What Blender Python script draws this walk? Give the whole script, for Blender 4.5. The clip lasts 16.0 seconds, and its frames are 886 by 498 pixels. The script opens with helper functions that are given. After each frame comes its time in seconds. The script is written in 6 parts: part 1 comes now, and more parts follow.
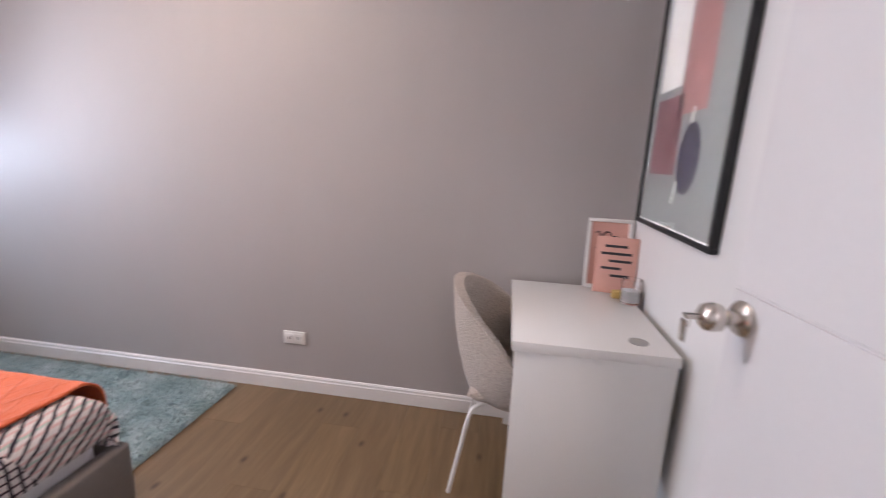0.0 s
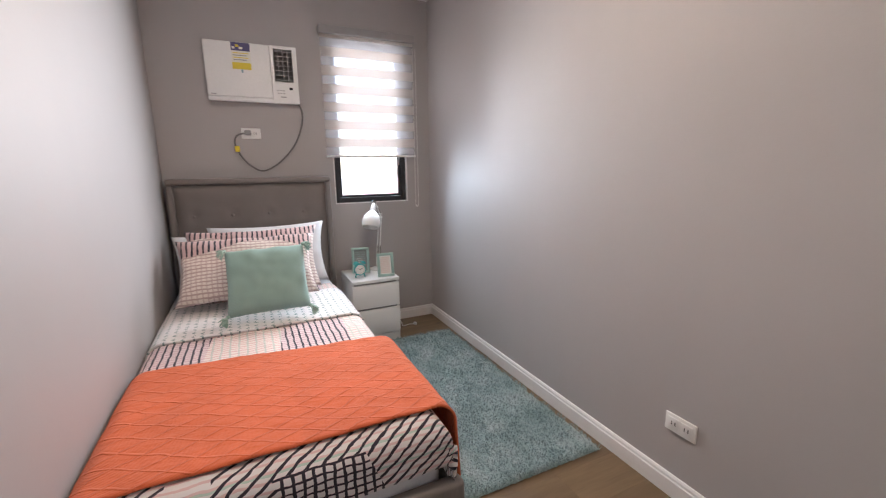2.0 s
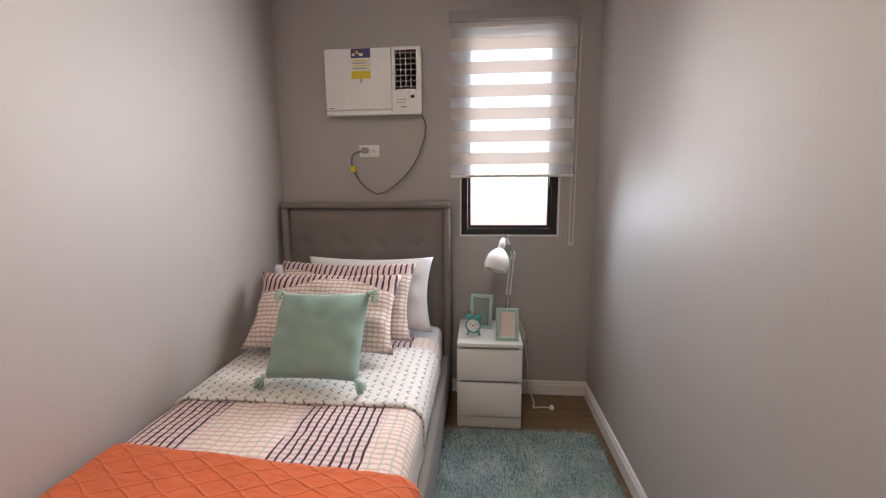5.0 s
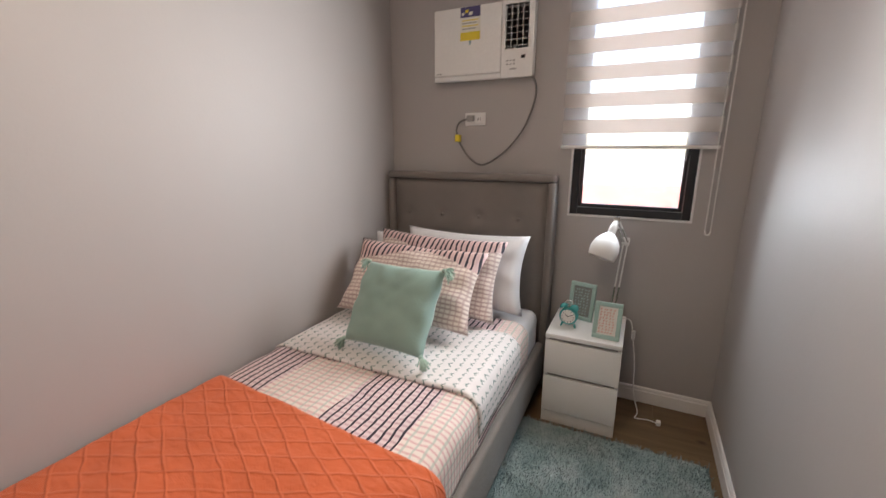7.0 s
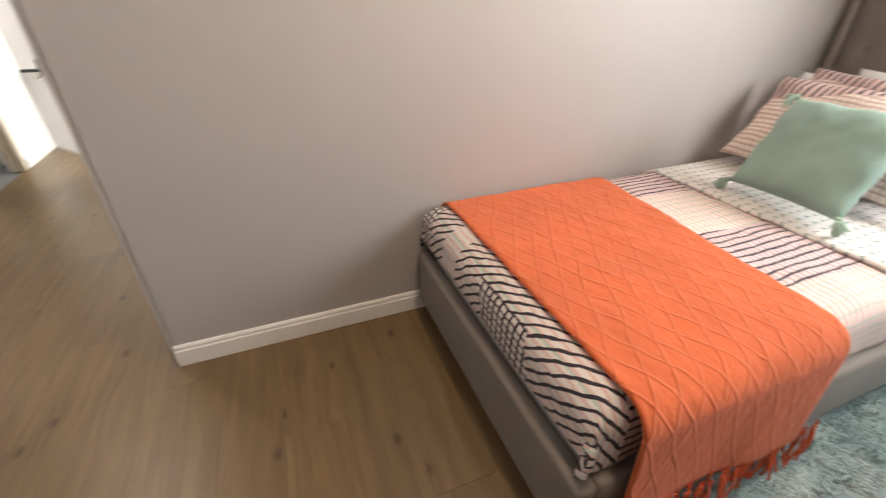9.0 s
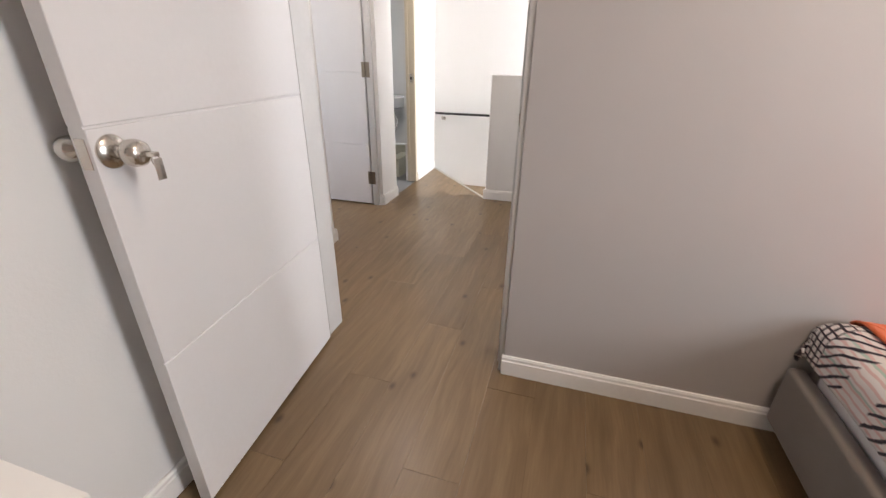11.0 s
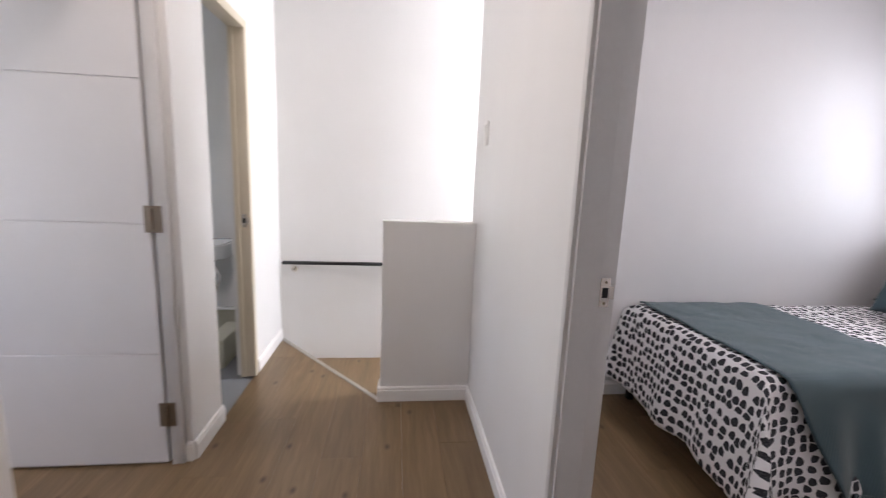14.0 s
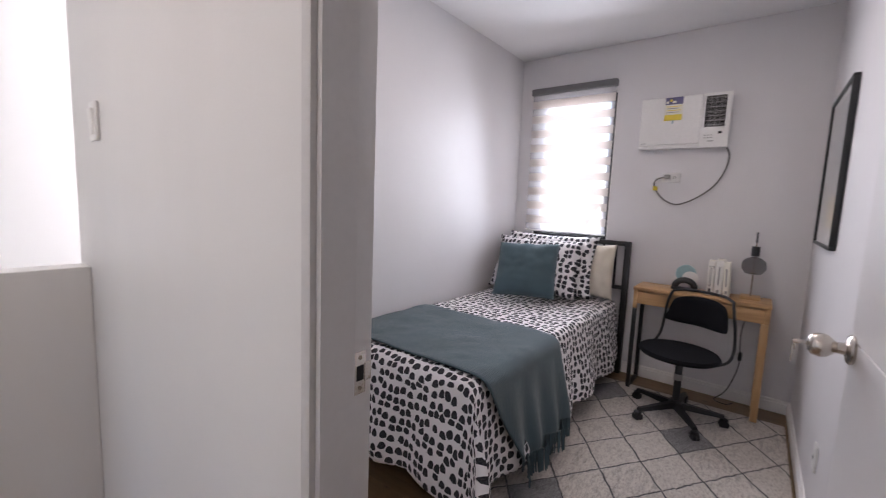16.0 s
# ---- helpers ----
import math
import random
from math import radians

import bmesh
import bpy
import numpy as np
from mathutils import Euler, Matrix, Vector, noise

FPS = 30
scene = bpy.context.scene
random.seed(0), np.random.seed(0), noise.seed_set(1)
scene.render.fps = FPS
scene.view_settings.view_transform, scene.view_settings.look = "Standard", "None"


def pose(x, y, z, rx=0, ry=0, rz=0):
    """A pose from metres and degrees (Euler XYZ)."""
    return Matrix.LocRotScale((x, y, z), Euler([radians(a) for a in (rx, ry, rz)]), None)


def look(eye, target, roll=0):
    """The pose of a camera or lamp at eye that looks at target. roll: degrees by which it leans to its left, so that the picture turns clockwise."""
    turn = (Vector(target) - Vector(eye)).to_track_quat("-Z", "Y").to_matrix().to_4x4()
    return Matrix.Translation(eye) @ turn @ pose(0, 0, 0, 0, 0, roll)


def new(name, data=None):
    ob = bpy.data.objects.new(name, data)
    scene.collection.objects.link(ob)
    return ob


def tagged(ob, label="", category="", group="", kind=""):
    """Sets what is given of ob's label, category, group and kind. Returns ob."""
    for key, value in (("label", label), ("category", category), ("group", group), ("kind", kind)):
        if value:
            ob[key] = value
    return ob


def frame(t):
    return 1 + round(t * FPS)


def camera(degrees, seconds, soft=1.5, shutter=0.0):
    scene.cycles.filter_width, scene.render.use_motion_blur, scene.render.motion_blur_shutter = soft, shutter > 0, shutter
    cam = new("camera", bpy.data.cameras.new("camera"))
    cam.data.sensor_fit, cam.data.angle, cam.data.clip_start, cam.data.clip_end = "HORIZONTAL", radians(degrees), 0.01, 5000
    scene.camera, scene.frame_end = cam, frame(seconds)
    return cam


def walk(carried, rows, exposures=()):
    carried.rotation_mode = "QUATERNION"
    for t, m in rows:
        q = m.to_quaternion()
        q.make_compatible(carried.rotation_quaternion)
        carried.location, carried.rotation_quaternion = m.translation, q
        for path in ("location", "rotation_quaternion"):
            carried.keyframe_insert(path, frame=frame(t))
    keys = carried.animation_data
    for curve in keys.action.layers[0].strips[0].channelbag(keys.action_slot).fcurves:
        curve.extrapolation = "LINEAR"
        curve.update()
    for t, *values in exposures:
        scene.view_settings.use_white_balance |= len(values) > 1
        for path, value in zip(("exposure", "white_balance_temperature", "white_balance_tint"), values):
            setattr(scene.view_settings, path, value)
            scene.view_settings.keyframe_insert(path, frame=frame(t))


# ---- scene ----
cam = camera(94.2, 16.0, 1.1, 0.35)
PATH = [
    (0, (0.292, 0.049, 1.296), (0.001, 1.981, 0.865), 2.5),
    (0.5, (0.215, 0.18, 1.301), (-0.619, 1.94, 0.848), 2.2),
    (1, (0.149, 0.349, 1.266), (-1.192, 1.763, 0.819), 0.4),
    (1.5, (0.114, 0.45, 1.306), (-1.508, 1.537, 0.871), -0.4),
    (2, (0.107, 0.56, 1.303), (-1.669, 1.393, 0.914), -0.8),
    (2.5, (0.099, 0.6, 1.311), (-1.743, 1.284, 0.942), -1.0),
    (3, (0.068, 0.661, 1.314), (-1.806, 1.242, 0.926), -0.9),
    (5.5, (-0.753, 1.403, 1.394), (-2.704, 1.054, 1.131), -0.4),
    (6, (-0.793, 1.448, 1.428), (-2.719, 0.962, 1.2), -0.3),
    (6.5, (-0.816, 1.507, 1.429), (-2.681, 0.852, 1.123), -0.1),
    (7, (-0.83, 1.533, 1.389), (-2.583, 0.696, 0.914), 0.1),
    (7.5, (-0.821, 1.537, 1.306), (-2.405, 0.513, 0.639), 0.8),
    (8, (-0.765, 1.5, 1.248), (-2.103, 0.294, 0.379), 1.5),
    (8.5, (-0.604, 1.434, 1.213), (-1.675, 0.068, 0.22), 2.7),
    (9, (-0.483, 1.437, 1.189), (-1.13, -0.14, 0.143), 0.7),
    (9.5, (-0.355, 1.434, 1.205), (-0.613, -0.23, 0.126), 0.0),
    (10, (-0.254, 1.461, 1.208), (-0.178, -0.241, 0.161), -0.4),
    (10.2, (-0.209, 1.475, 1.206), (-0.024, -0.236, 0.186), -0.1),
    (12.3, (0.015, 1.097, 1.268), (0.731, -0.695, 0.744), 1.9),
    (12.5, (0.103, 0.992, 1.294), (0.767, -0.829, 0.8), 2.4),
    (13, (0.248, 0.672, 1.294), (0.742, -1.222, 0.881), 2.2),
    (13.5, (0.366, 0.343, 1.311), (0.576, -1.613, 0.952), 2.4),
    (14, (0.485, 0.048, 1.319), (0.253, -1.911, 0.986), 2.4),
    (14.5, (0.468, -0.152, 1.318), (-0.166, -2.025, 1.016), 2.2),
    (15, (0.411, -0.268, 1.336), (-0.614, -1.963, 1.059), 2.3),
    (15.5, (0.38, -0.329, 1.342), (-0.976, -1.778, 1.092), 2.5),
    (16, (0.41, -0.413, 1.353), (-1.17, -1.619, 1.126), 2.3),
]

SKY = 0.15
W1, W2, W3, W4, W5 = 6.0, 3.7, 19.0, 2.3, 0.8
B1, B2 = 0.6, 1.7
WARM, NEUTRAL = (1.0, 0.80, 0.61), (1.0, 0.88, 0.80)
# fixtures unseen: both bedrooms' inferred, the landing's added as fill
DOWNLIGHTS = ((-1.1, 1.0, 2.59, 2.9, WARM), (-1.55, -1.1, 2.67, 2.2, NEUTRAL), (1.02, -1.25, 2.67, 1.9, NEUTRAL))
walk(cam, [(t, look(eye, target, roll)) for t, eye, target, roll in PATH],
     [(0, 2.93, 6100, 19), (0.5, 3.0, 5800, 11), (1.0, 2.86, 5950, 12), (2.5, 2.58, 6450, 12), (5.5, 2.22, 6900, 13), (7.0, 2.24, 6950, 12), (8.2, 2.48, 7150, 11), (9.0, 2.9, 7200, 9), (9.5, 3.06, 6950, 8), (10.2, 3.08, 6850, 11),
      (12.3, 2.56, 6500, 12), (13.0, 2.52, 6600, 13), (13.6, 2.54, 6500, 14), (14.8, 2.3, 6450, 16), (16, 2.22, 6450, 17)])

# ---- light of day ----
world = bpy.data.worlds.new("sky")
world.use_nodes = True
scene.world = world
sky = world.node_tree.nodes.new("ShaderNodeTexSky")
sky.sky_type, sky.sun_disc = "NISHITA", False
sky.sun_elevation, sky.sun_rotation = radians(55), radians(30)
world.node_tree.links.new(sky.outputs[0], world.node_tree.nodes["Background"].inputs[0])
world.node_tree.nodes["Background"].inputs[1].default_value = SKY
sun = new("sun", bpy.data.lights.new("sun", "SUN"))
sun.data.energy, sun.data.angle, sun.data.color = 2.5, radians(0.5), (1, 0.96, 0.9)
sun.matrix_world = look((0, 0, 20), (-5, -9, 0))


def area(name, eye, target, sx, sy, watts, colour=(1, 1, 1)):
    lamp = new(name, bpy.data.lights.new(name, "AREA"))
    lamp.data.shape, lamp.data.size, lamp.data.size_y = "RECTANGLE", sx, sy
    lamp.data.energy, lamp.data.color = watts, colour
    lamp.matrix_world = look(eye, target)
    return lamp


area("daylight_window_1", (-2.96, 1.44, 1.78), (0.0, -0.25, 1.28), 0.48, 0.76, W1 * 0.62, (0.93, 0.96, 1.0)).data.spread = radians(134)
area("daylight_open_pane_1", (-3.04, 1.465, 1.24), (0.0, 0.95, 0.45), 0.48, 0.28, W1 * 0.25, (0.76, 0.88, 1.0)).data.spread = radians(156)
area("daylight_window_2", (-3.0, -1.745, 1.70), (0.0, -0.8, 1.15), 0.58, 1.12, W2, (0.86, 0.92, 1.0)).data.spread = radians(140)
area("daylight_behind_blind_1", (-3.193, 1.478, 1.80), (0, 1.478, 1.80), 0.5, 0.8, B1, (1.0, 0.99, 1.0))
area("daylight_behind_blind_2", (-3.193, -1.765, 1.70), (0, -1.765, 1.70), 0.58, 1.1, B2, (0.96, 0.97, 1.0))
area("daylight_stair_window", (-2.1, -2.80, 1.80), (2, -2.75, 1.25), 0.75, 1.05, W3, (0.97, 0.99, 1.0))
# two unseen fill lamps, added to brighten the third room and the bathroom
area("fill_third_room", (3.42, -1.2, 1.5), (1.4, -1.4, 1.2), 0.9, 1.2, W4, (1.0, 0.97, 0.95))
area("fill_bathroom", (3.42, -2.6, 1.7), (1.4, -2.7, 1.0), 0.5, 0.6, W5, (0.97, 1.0, 0.98))


def downlight(x, y, z, watts, colour):
    lamp = new("ceiling_downlight_lamp", bpy.data.lights.new("ceiling_downlight_lamp", "AREA"))
    lamp.data.shape, lamp.data.size, lamp.data.energy, lamp.data.color = "DISK", 0.15, watts, colour
    lamp.matrix_world = pose(x, y, z)


for x, y, z, watts, colour in DOWNLIGHTS:
    downlight(x, y, z - 0.014, watts, colour)


# ---- materials ----
class Graph:
    """A node tree with short calls for arithmetic and textures."""

    def __init__(self, name):
        self.m = bpy.data.materials.new(name)
        self.m.use_nodes = True
        self.t = self.m.node_tree
        self.b = self.t.nodes["Principled BSDF"]

    def put(self, socket, v):
        if isinstance(v, bpy.types.NodeSocket):
            self.t.links.new(v, socket)
        elif v is not None:
            socket.default_value = (*v, 1) if isinstance(v, tuple) and len(v) == 3 and len(socket.default_value) == 4 else v

    def f(self, op, a, b=None, c=None):
        n = self.t.nodes.new("ShaderNodeMath")
        n.operation = op
        for i, v in enumerate((a, b, c)):
            self.put(n.inputs[i], v)
        return n.outputs[0]

    def coord(self, kind="Object"):
        return self.t.nodes.new("ShaderNodeTexCoord").outputs[kind]

    def xyz(self, v):
        n = self.t.nodes.new("ShaderNodeSeparateXYZ")
        self.put(n.inputs[0], v)
        return n.outputs

    def vec(self, x, y, z=0.0):
        n = self.t.nodes.new("ShaderNodeCombineXYZ")
        for i, v in enumerate((x, y, z)):
            self.put(n.inputs[i], v)
        return n.outputs[0]

    def scaled(self, v, s):
        n = self.t.nodes.new("ShaderNodeVectorMath")
        n.operation = "MULTIPLY"
        self.put(n.inputs[0], v)
        n.inputs[1].default_value = s
        return n.outputs[0]

    def noise(self, v, scale, detail=3.0, rough=0.55, colour=False):
        n = self.t.nodes.new("ShaderNodeTexNoise")
        self.put(n.inputs["Vector"], v)
        n.inputs["Scale"].default_value, n.inputs["Detail"].default_value, n.inputs["Roughness"].default_value = scale, detail, rough
        return n.outputs["Color" if colour else "Fac"]

    def cells(self, v, scale, feature="F1", out="Distance", dims="3D", rand=1.0):
        n = self.t.nodes.new("ShaderNodeTexVoronoi")
        n.feature, n.voronoi_dimensions = feature, dims
        self.put(n.inputs["Vector"], v)
        n.inputs["Scale"].default_value, n.inputs["Randomness"].default_value = scale, rand
        return n.outputs[out]

    def white(self, v, out="Value"):
        n = self.t.nodes.new("ShaderNodeTexWhiteNoise")
        n.noise_dimensions = "3D"
        self.put(n.inputs["Vector"], v)
        return n.outputs[out]

    def random(self):
        return self.t.nodes.new("ShaderNodeObjectInfo").outputs["Random"]

    def ramp(self, fac, stops):
        n = self.t.nodes.new("ShaderNodeValToRGB")
        self.put(n.inputs[0], fac)
        el = n.color_ramp.elements
        while len(el) < len(stops):
            el.new(0.5)
        for e, (p, c) in zip(el, stops):
            e.position, e.color = p, (*c, 1) if len(c) == 3 else c
        return n.outputs[0]

    def span(self, v, a, b, lo=0.0, hi=1.0):
        n = self.t.nodes.new("ShaderNodeMapRange")
        for i, q in enumerate((v, a, b, lo, hi)):
            self.put(n.inputs[i], q)
        return n.outputs[0]

    def mix(self, fac, a, b, how="MIX"):
        n = self.t.nodes.new("ShaderNodeMix")
        n.data_type, n.blend_type = "RGBA", how
        self.put(n.inputs["Factor"], fac)
        self.put(n.inputs[6], a)
        self.put(n.inputs[7], b)
        return n.outputs[2]

    def bump(self, height, strength=0.3, distance=0.01, normal=None):
        n = self.t.nodes.new("ShaderNodeBump")
        n.inputs["Strength"].default_value, n.inputs["Distance"].default_value = strength, distance
        self.put(n.inputs["Height"], height)
        if normal is not None:
            self.put(n.inputs["Normal"], normal)
        return n.outputs[0]

    def done(self, colour=None, rough=None, metal=None, normal=None, **more):
        for key, v in (("Base Color", colour), ("Roughness", rough), ("Metallic", metal), ("Normal", normal)):
            if v is not None:
                self.put(self.b.inputs[key], v)
        for key, v in more.items():
            self.put(self.b.inputs[key.replace("_", " ")], v)
        return self.m


def shade(c, k):
    return tuple(min(1, v * k) for v in c)


def plain(name, colour, rough=0.5, metal=0.0, grain=60.0, depth=0.0006, vary=0.08, **more):
    """A painted, moulded or metal surface: broad stains, fine grain, slight relief."""
    g = Graph(name)
    v = g.coord()
    big, fine = g.noise(v, 2.3, 4), g.noise(v, grain, 2)
    c = g.mix(g.span(big, 0.3, 0.7), shade(colour, 1 - vary), shade(colour, 1 + vary * 0.6))
    c = g.mix(g.span(fine, 0.35, 0.65, 0.0, 0.35), c, shade(colour, 1 - vary))
    r = g.span(big, 0.3, 0.7, max(0.02, rough - 0.015), min(1, rough + 0.02))
    return g.done(c, r, metal, g.bump(fine, 0.4, depth), **more)


def wall_paint(name, colour, rough=0.42):
    """Rolled emulsion: orange-peel relief, faint roller clouds and scuffs."""
    g = Graph(name)
    v = g.coord()
    cloud, peel, fine = g.noise(v, 1.1, 4), g.noise(v, 95, 2), g.noise(v, 330, 1)
    streak = g.noise(g.scaled(v, (3.0, 3.0, 0.5)), 2.2, 3)
    c = g.mix(g.span(cloud, 0.3, 0.7), shade(colour, 0.96), shade(colour, 1.03))
    c = g.mix(g.span(streak, 0.35, 0.75, 0, 0.5), c, shade(colour, 0.965))
    h = g.f("ADD", g.f("MULTIPLY", peel, 0.7), g.f("MULTIPLY", fine, 0.3))
    wave = g.bump(g.noise(v, 3.0, 2), 0.25, 0.012)
    return g.done(c, g.span(cloud, 0.3, 0.7, rough - 0.04, rough + 0.06), 0.0, g.bump(h, 0.5, 0.0009, wave))


def fabric(name, colour, rough=0.9, thread=900.0, vary=0.12, depth=0.0012, **more):
    g = Graph(name)
    v = g.coord()
    x, y, z = g.xyz(v)
    w1 = g.f("SINE", g.f("MULTIPLY", g.f("ADD", x, g.f("MULTIPLY", z, 0.7)), thread))
    w2 = g.f("SINE", g.f("MULTIPLY", g.f("ADD", y, g.f("MULTIPLY", z, 0.7)), thread))
    weave = g.f("MULTIPLY", w1, w2)
    cloud = g.noise(v, 5.0, 4)
    c = g.mix(g.span(cloud, 0.3, 0.7), shade(colour, 1 - vary), shade(colour, 1 + vary * 0.5))
    c = g.mix(g.span(weave, -1, 1, 0, 0.35), c, shade(colour, 0.72))
    h = g.f("ADD", g.f("MULTIPLY", weave, 0.3), g.noise(v, 160, 2))
    return g.done(c, rough, 0.0, g.bump(h, 0.5, depth), Sheen_Weight=0.15, **more)


def planks_wood(name):
    """Oak laminate: long grain along y, knots, each board its own tone."""
    g = Graph(name)
    r = g.random()
    x, y, z = g.xyz(g.coord())
    sx, sy = g.f("ADD", x, g.f("MULTIPLY", r, 37.0)), g.f("ADD", y, g.f("MULTIPLY", r, 91.0))
    v = g.vec(sx, sy, r)
    warp = g.noise(g.scaled(v, (2.0, 0.6, 1.0)), 2.0, 3)
    gx = g.f("ADD", g.f("MULTIPLY", sx, 26.0), g.f("MULTIPLY", warp, 4.0))
    grain = g.noise(g.vec(gx, g.f("MULTIPLY", sy, 1.6), 0.0), 1.0, 5, 0.6)
    fine = g.noise(g.vec(g.f("MULTIPLY", sx, 190.0), g.f("MULTIPLY", sy, 7.0), 0.0), 1.0, 3)
    c = g.ramp(grain, [(0.25, (0.140, 0.090, 0.042)), (0.5, (0.196, 0.126, 0.063)), (0.75, (0.254, 0.172, 0.093))])
    c = g.mix(g.span(fine, 0.35, 0.7, 0.0, 0.24), c, (0.085, 0.053, 0.028))
    c = g.mix(g.span(r, 0, 1, 0.0, 0.28), c, (0.10, 0.064, 0.037))
    kd = g.cells(g.scaled(v, (5.0, 3.0, 1.0)), 1.0, dims="2D")
    keep = g.f("GREATER_THAN", g.white(g.cells(g.scaled(v, (5.0, 3.0, 1.0)), 1.0, out="Position", dims="2D")), 0.5)
    knot = g.f("MULTIPLY", g.span(kd, 0.02, 0.09, 1.0, 0.0), keep)
    c = g.mix(g.f("MULTIPLY", knot, 0.8), c, (0.045, 0.026, 0.013))
    h = g.f("SUBTRACT", g.f("MULTIPLY", fine, 0.5), knot)
    return g.done(c, g.span(fine, 0.3, 0.7, 0.3, 0.42), 0.0, g.bump(h, 0.25, 0.0006))


def oak(name, along=1):
    g = Graph(name)
    v = g.coord()
    s = [22.0, 22.0, 22.0]
    s[along] = 1.6
    grain = g.noise(g.scaled(v, tuple(s)), 1.6, 5, 0.6)
    c = g.ramp(grain, [(0.3, (0.36, 0.20, 0.085)), (0.55, (0.46, 0.275, 0.125)), (0.75, (0.52, 0.33, 0.17))])
    return g.done(c, 0.45, 0.0, g.bump(grain, 0.2, 0.0006))


def quilt_print(name, only_arrows=False, pillow_case=False):
    """Patchwork duvet: squares of black check, pale stripes, small dashes and green arrowheads on pinkish white."""
    g = Graph(name)
    u, v, _ = g.xyz(g.coord("UV"))
    slant = g.f("MULTIPLY", g.f("SUBTRACT", g.f("FRACT", g.f("MULTIPLY", u, 1.3)), 0.5), 0.05)
    pu, pv = g.f("DIVIDE", g.f("SUBTRACT", u, 7.93), 0.52), g.f("DIVIDE", g.f("ADD", g.f("SUBTRACT", v, 10.02), slant), 0.31)
    cu, cv = g.f("FLOOR", pu), g.f("FLOOR", pv)
    odd = g.f("FRACT", g.f("MULTIPLY", g.f("ADD", cu, cv), 0.5))
    other = g.white(g.vec(cu, cv, 3.0))

    def line(w, period, thick):
        d = g.f("ABSOLUTE", g.f("SUBTRACT", g.f("FRACT", g.f("DIVIDE", w, period)), 0.5))
        return g.f("LESS_THAN", d, thick / period / 2)

    wob = g.f("MULTIPLY", g.f("SUBTRACT", g.noise(g.vec(u, v), 22, 2), 0.5), 0.012)
    uu, vv = g.f("ADD", u, wob), g.f("ADD", v, wob)
    au, av = vv, uu
    white_cloth, pink = (0.75, 0.71, 0.70), (0.66, 0.40, 0.39)
    ink, green = (0.028, 0.022, 0.035), (0.22, 0.36, 0.29)
    dark_line = line(au, 0.030, 0.0085)
    pink_line = line(av, 0.024, 0.008)
    soft_line = line(au, 0.036, 0.008)
    base = g.mix(g.f("MULTIPLY", pink_line, 0.7), white_cloth, pink)
    rosy = g.mix(g.f("MULTIPLY", pink_line, 0.75), (0.70, 0.56, 0.56), (0.46, 0.27, 0.29))
    check = g.mix(dark_line, rosy, ink)
    calm = g.mix(g.f("MULTIPLY", soft_line, 0.6), g.mix(g.f("MULTIPLY", pink_line, 0.9), (0.78, 0.68, 0.62), pink), (0.42, 0.50, 0.44))
    row = g.f("FLOOR", g.f("DIVIDE", vv, 0.040))
    fu = g.f("FRACT", g.f("ADD", g.f("DIVIDE", uu, 0.044), g.f("MULTIPLY", row, 0.5)))
    fv = g.f("FRACT", g.f("DIVIDE", vv, 0.040))
    vee = g.f("ABSOLUTE", g.f("SUBTRACT", fv, g.f("ADD", 0.25, g.f("MULTIPLY", g.f("ABSOLUTE", g.f("SUBTRACT", fu, 0.5)), 1.1))))
    near = g.f("LESS_THAN", g.f("ABSOLUTE", g.f("SUBTRACT", fu, 0.5)), 0.30)
    arrow = g.mix(g.f("MULTIPLY", g.f("LESS_THAN", vee, 0.11), near), white_cloth, (0.23, 0.30, 0.28))
    dash = g.mix(g.f("MULTIPLY", line(au, 0.03, 0.012), line(av, 0.016, 0.005)), white_cloth, ink)
    c = arrow
    if not only_arrows:
        c = g.mix(g.f("GREATER_THAN", odd, 0.25), check, calm)
        c = g.mix(g.f("MULTIPLY", g.f("GREATER_THAN", odd, 0.25), g.f("GREATER_THAN", other, 0.72)), c, dash)
    if not only_arrows:
        foot = g.f("MULTIPLY", g.f("GREATER_THAN", u, 8.95), g.f("LESS_THAN", v, 11.5))
        mint_line = line(g.f("ADD", av, 0.013), 0.081, 0.007)
        ground = g.mix(g.f("MULTIPLY", mint_line, 0.7), base, (0.34, 0.52, 0.44))
        strokes = line(g.f("ADD", au, g.f("MULTIPLY", uu, 1.25)), 0.047, 0.0145)
        low_half = g.f("GREATER_THAN", g.f("ADD", uu, slant), 9.045)

        def between(w, lo, hi):
            return g.f("MULTIPLY", g.f("GREATER_THAN", w, lo), g.f("LESS_THAN", w, hi))

        grid = g.f("MAXIMUM", line(au, 0.028, 0.009), line(av, 0.024, 0.006))
        woven = g.mix(grid, base, ink)
        lower = g.mix(strokes, ground, ink)
        lower = g.mix(between(g.f("ADD", vv, g.f("MULTIPLY", slant, 2.0)), 10.31, 10.42), lower, ground)
        lower = g.mix(g.f("MULTIPLY", low_half, between(g.f("SUBTRACT", vv, g.f("MULTIPLY", uu, 0.4)), 6.93, 7.19)), lower, woven)
        lower = g.mix(g.f("LESS_THAN", vv, 10.15), lower, woven)
        c = g.mix(foot, c, lower)
    if pillow_case:
        lattice = g.mix(g.f("MULTIPLY", line(uu, 0.026, 0.007), 0.6), g.mix(g.f("MULTIPLY", line(vv, 0.021, 0.008), 0.85), (0.78, 0.68, 0.62), (0.46, 0.33, 0.30)), (0.50, 0.36, 0.33))
        bars = g.mix(line(uu, 0.029, 0.010), (0.62, 0.44, 0.42), ink)
        high = g.f("GREATER_THAN", g.f("ADD", vv, g.f("MULTIPLY", g.f("SINE", g.f("MULTIPLY", u, 9.0)), 0.035)), 3.115)
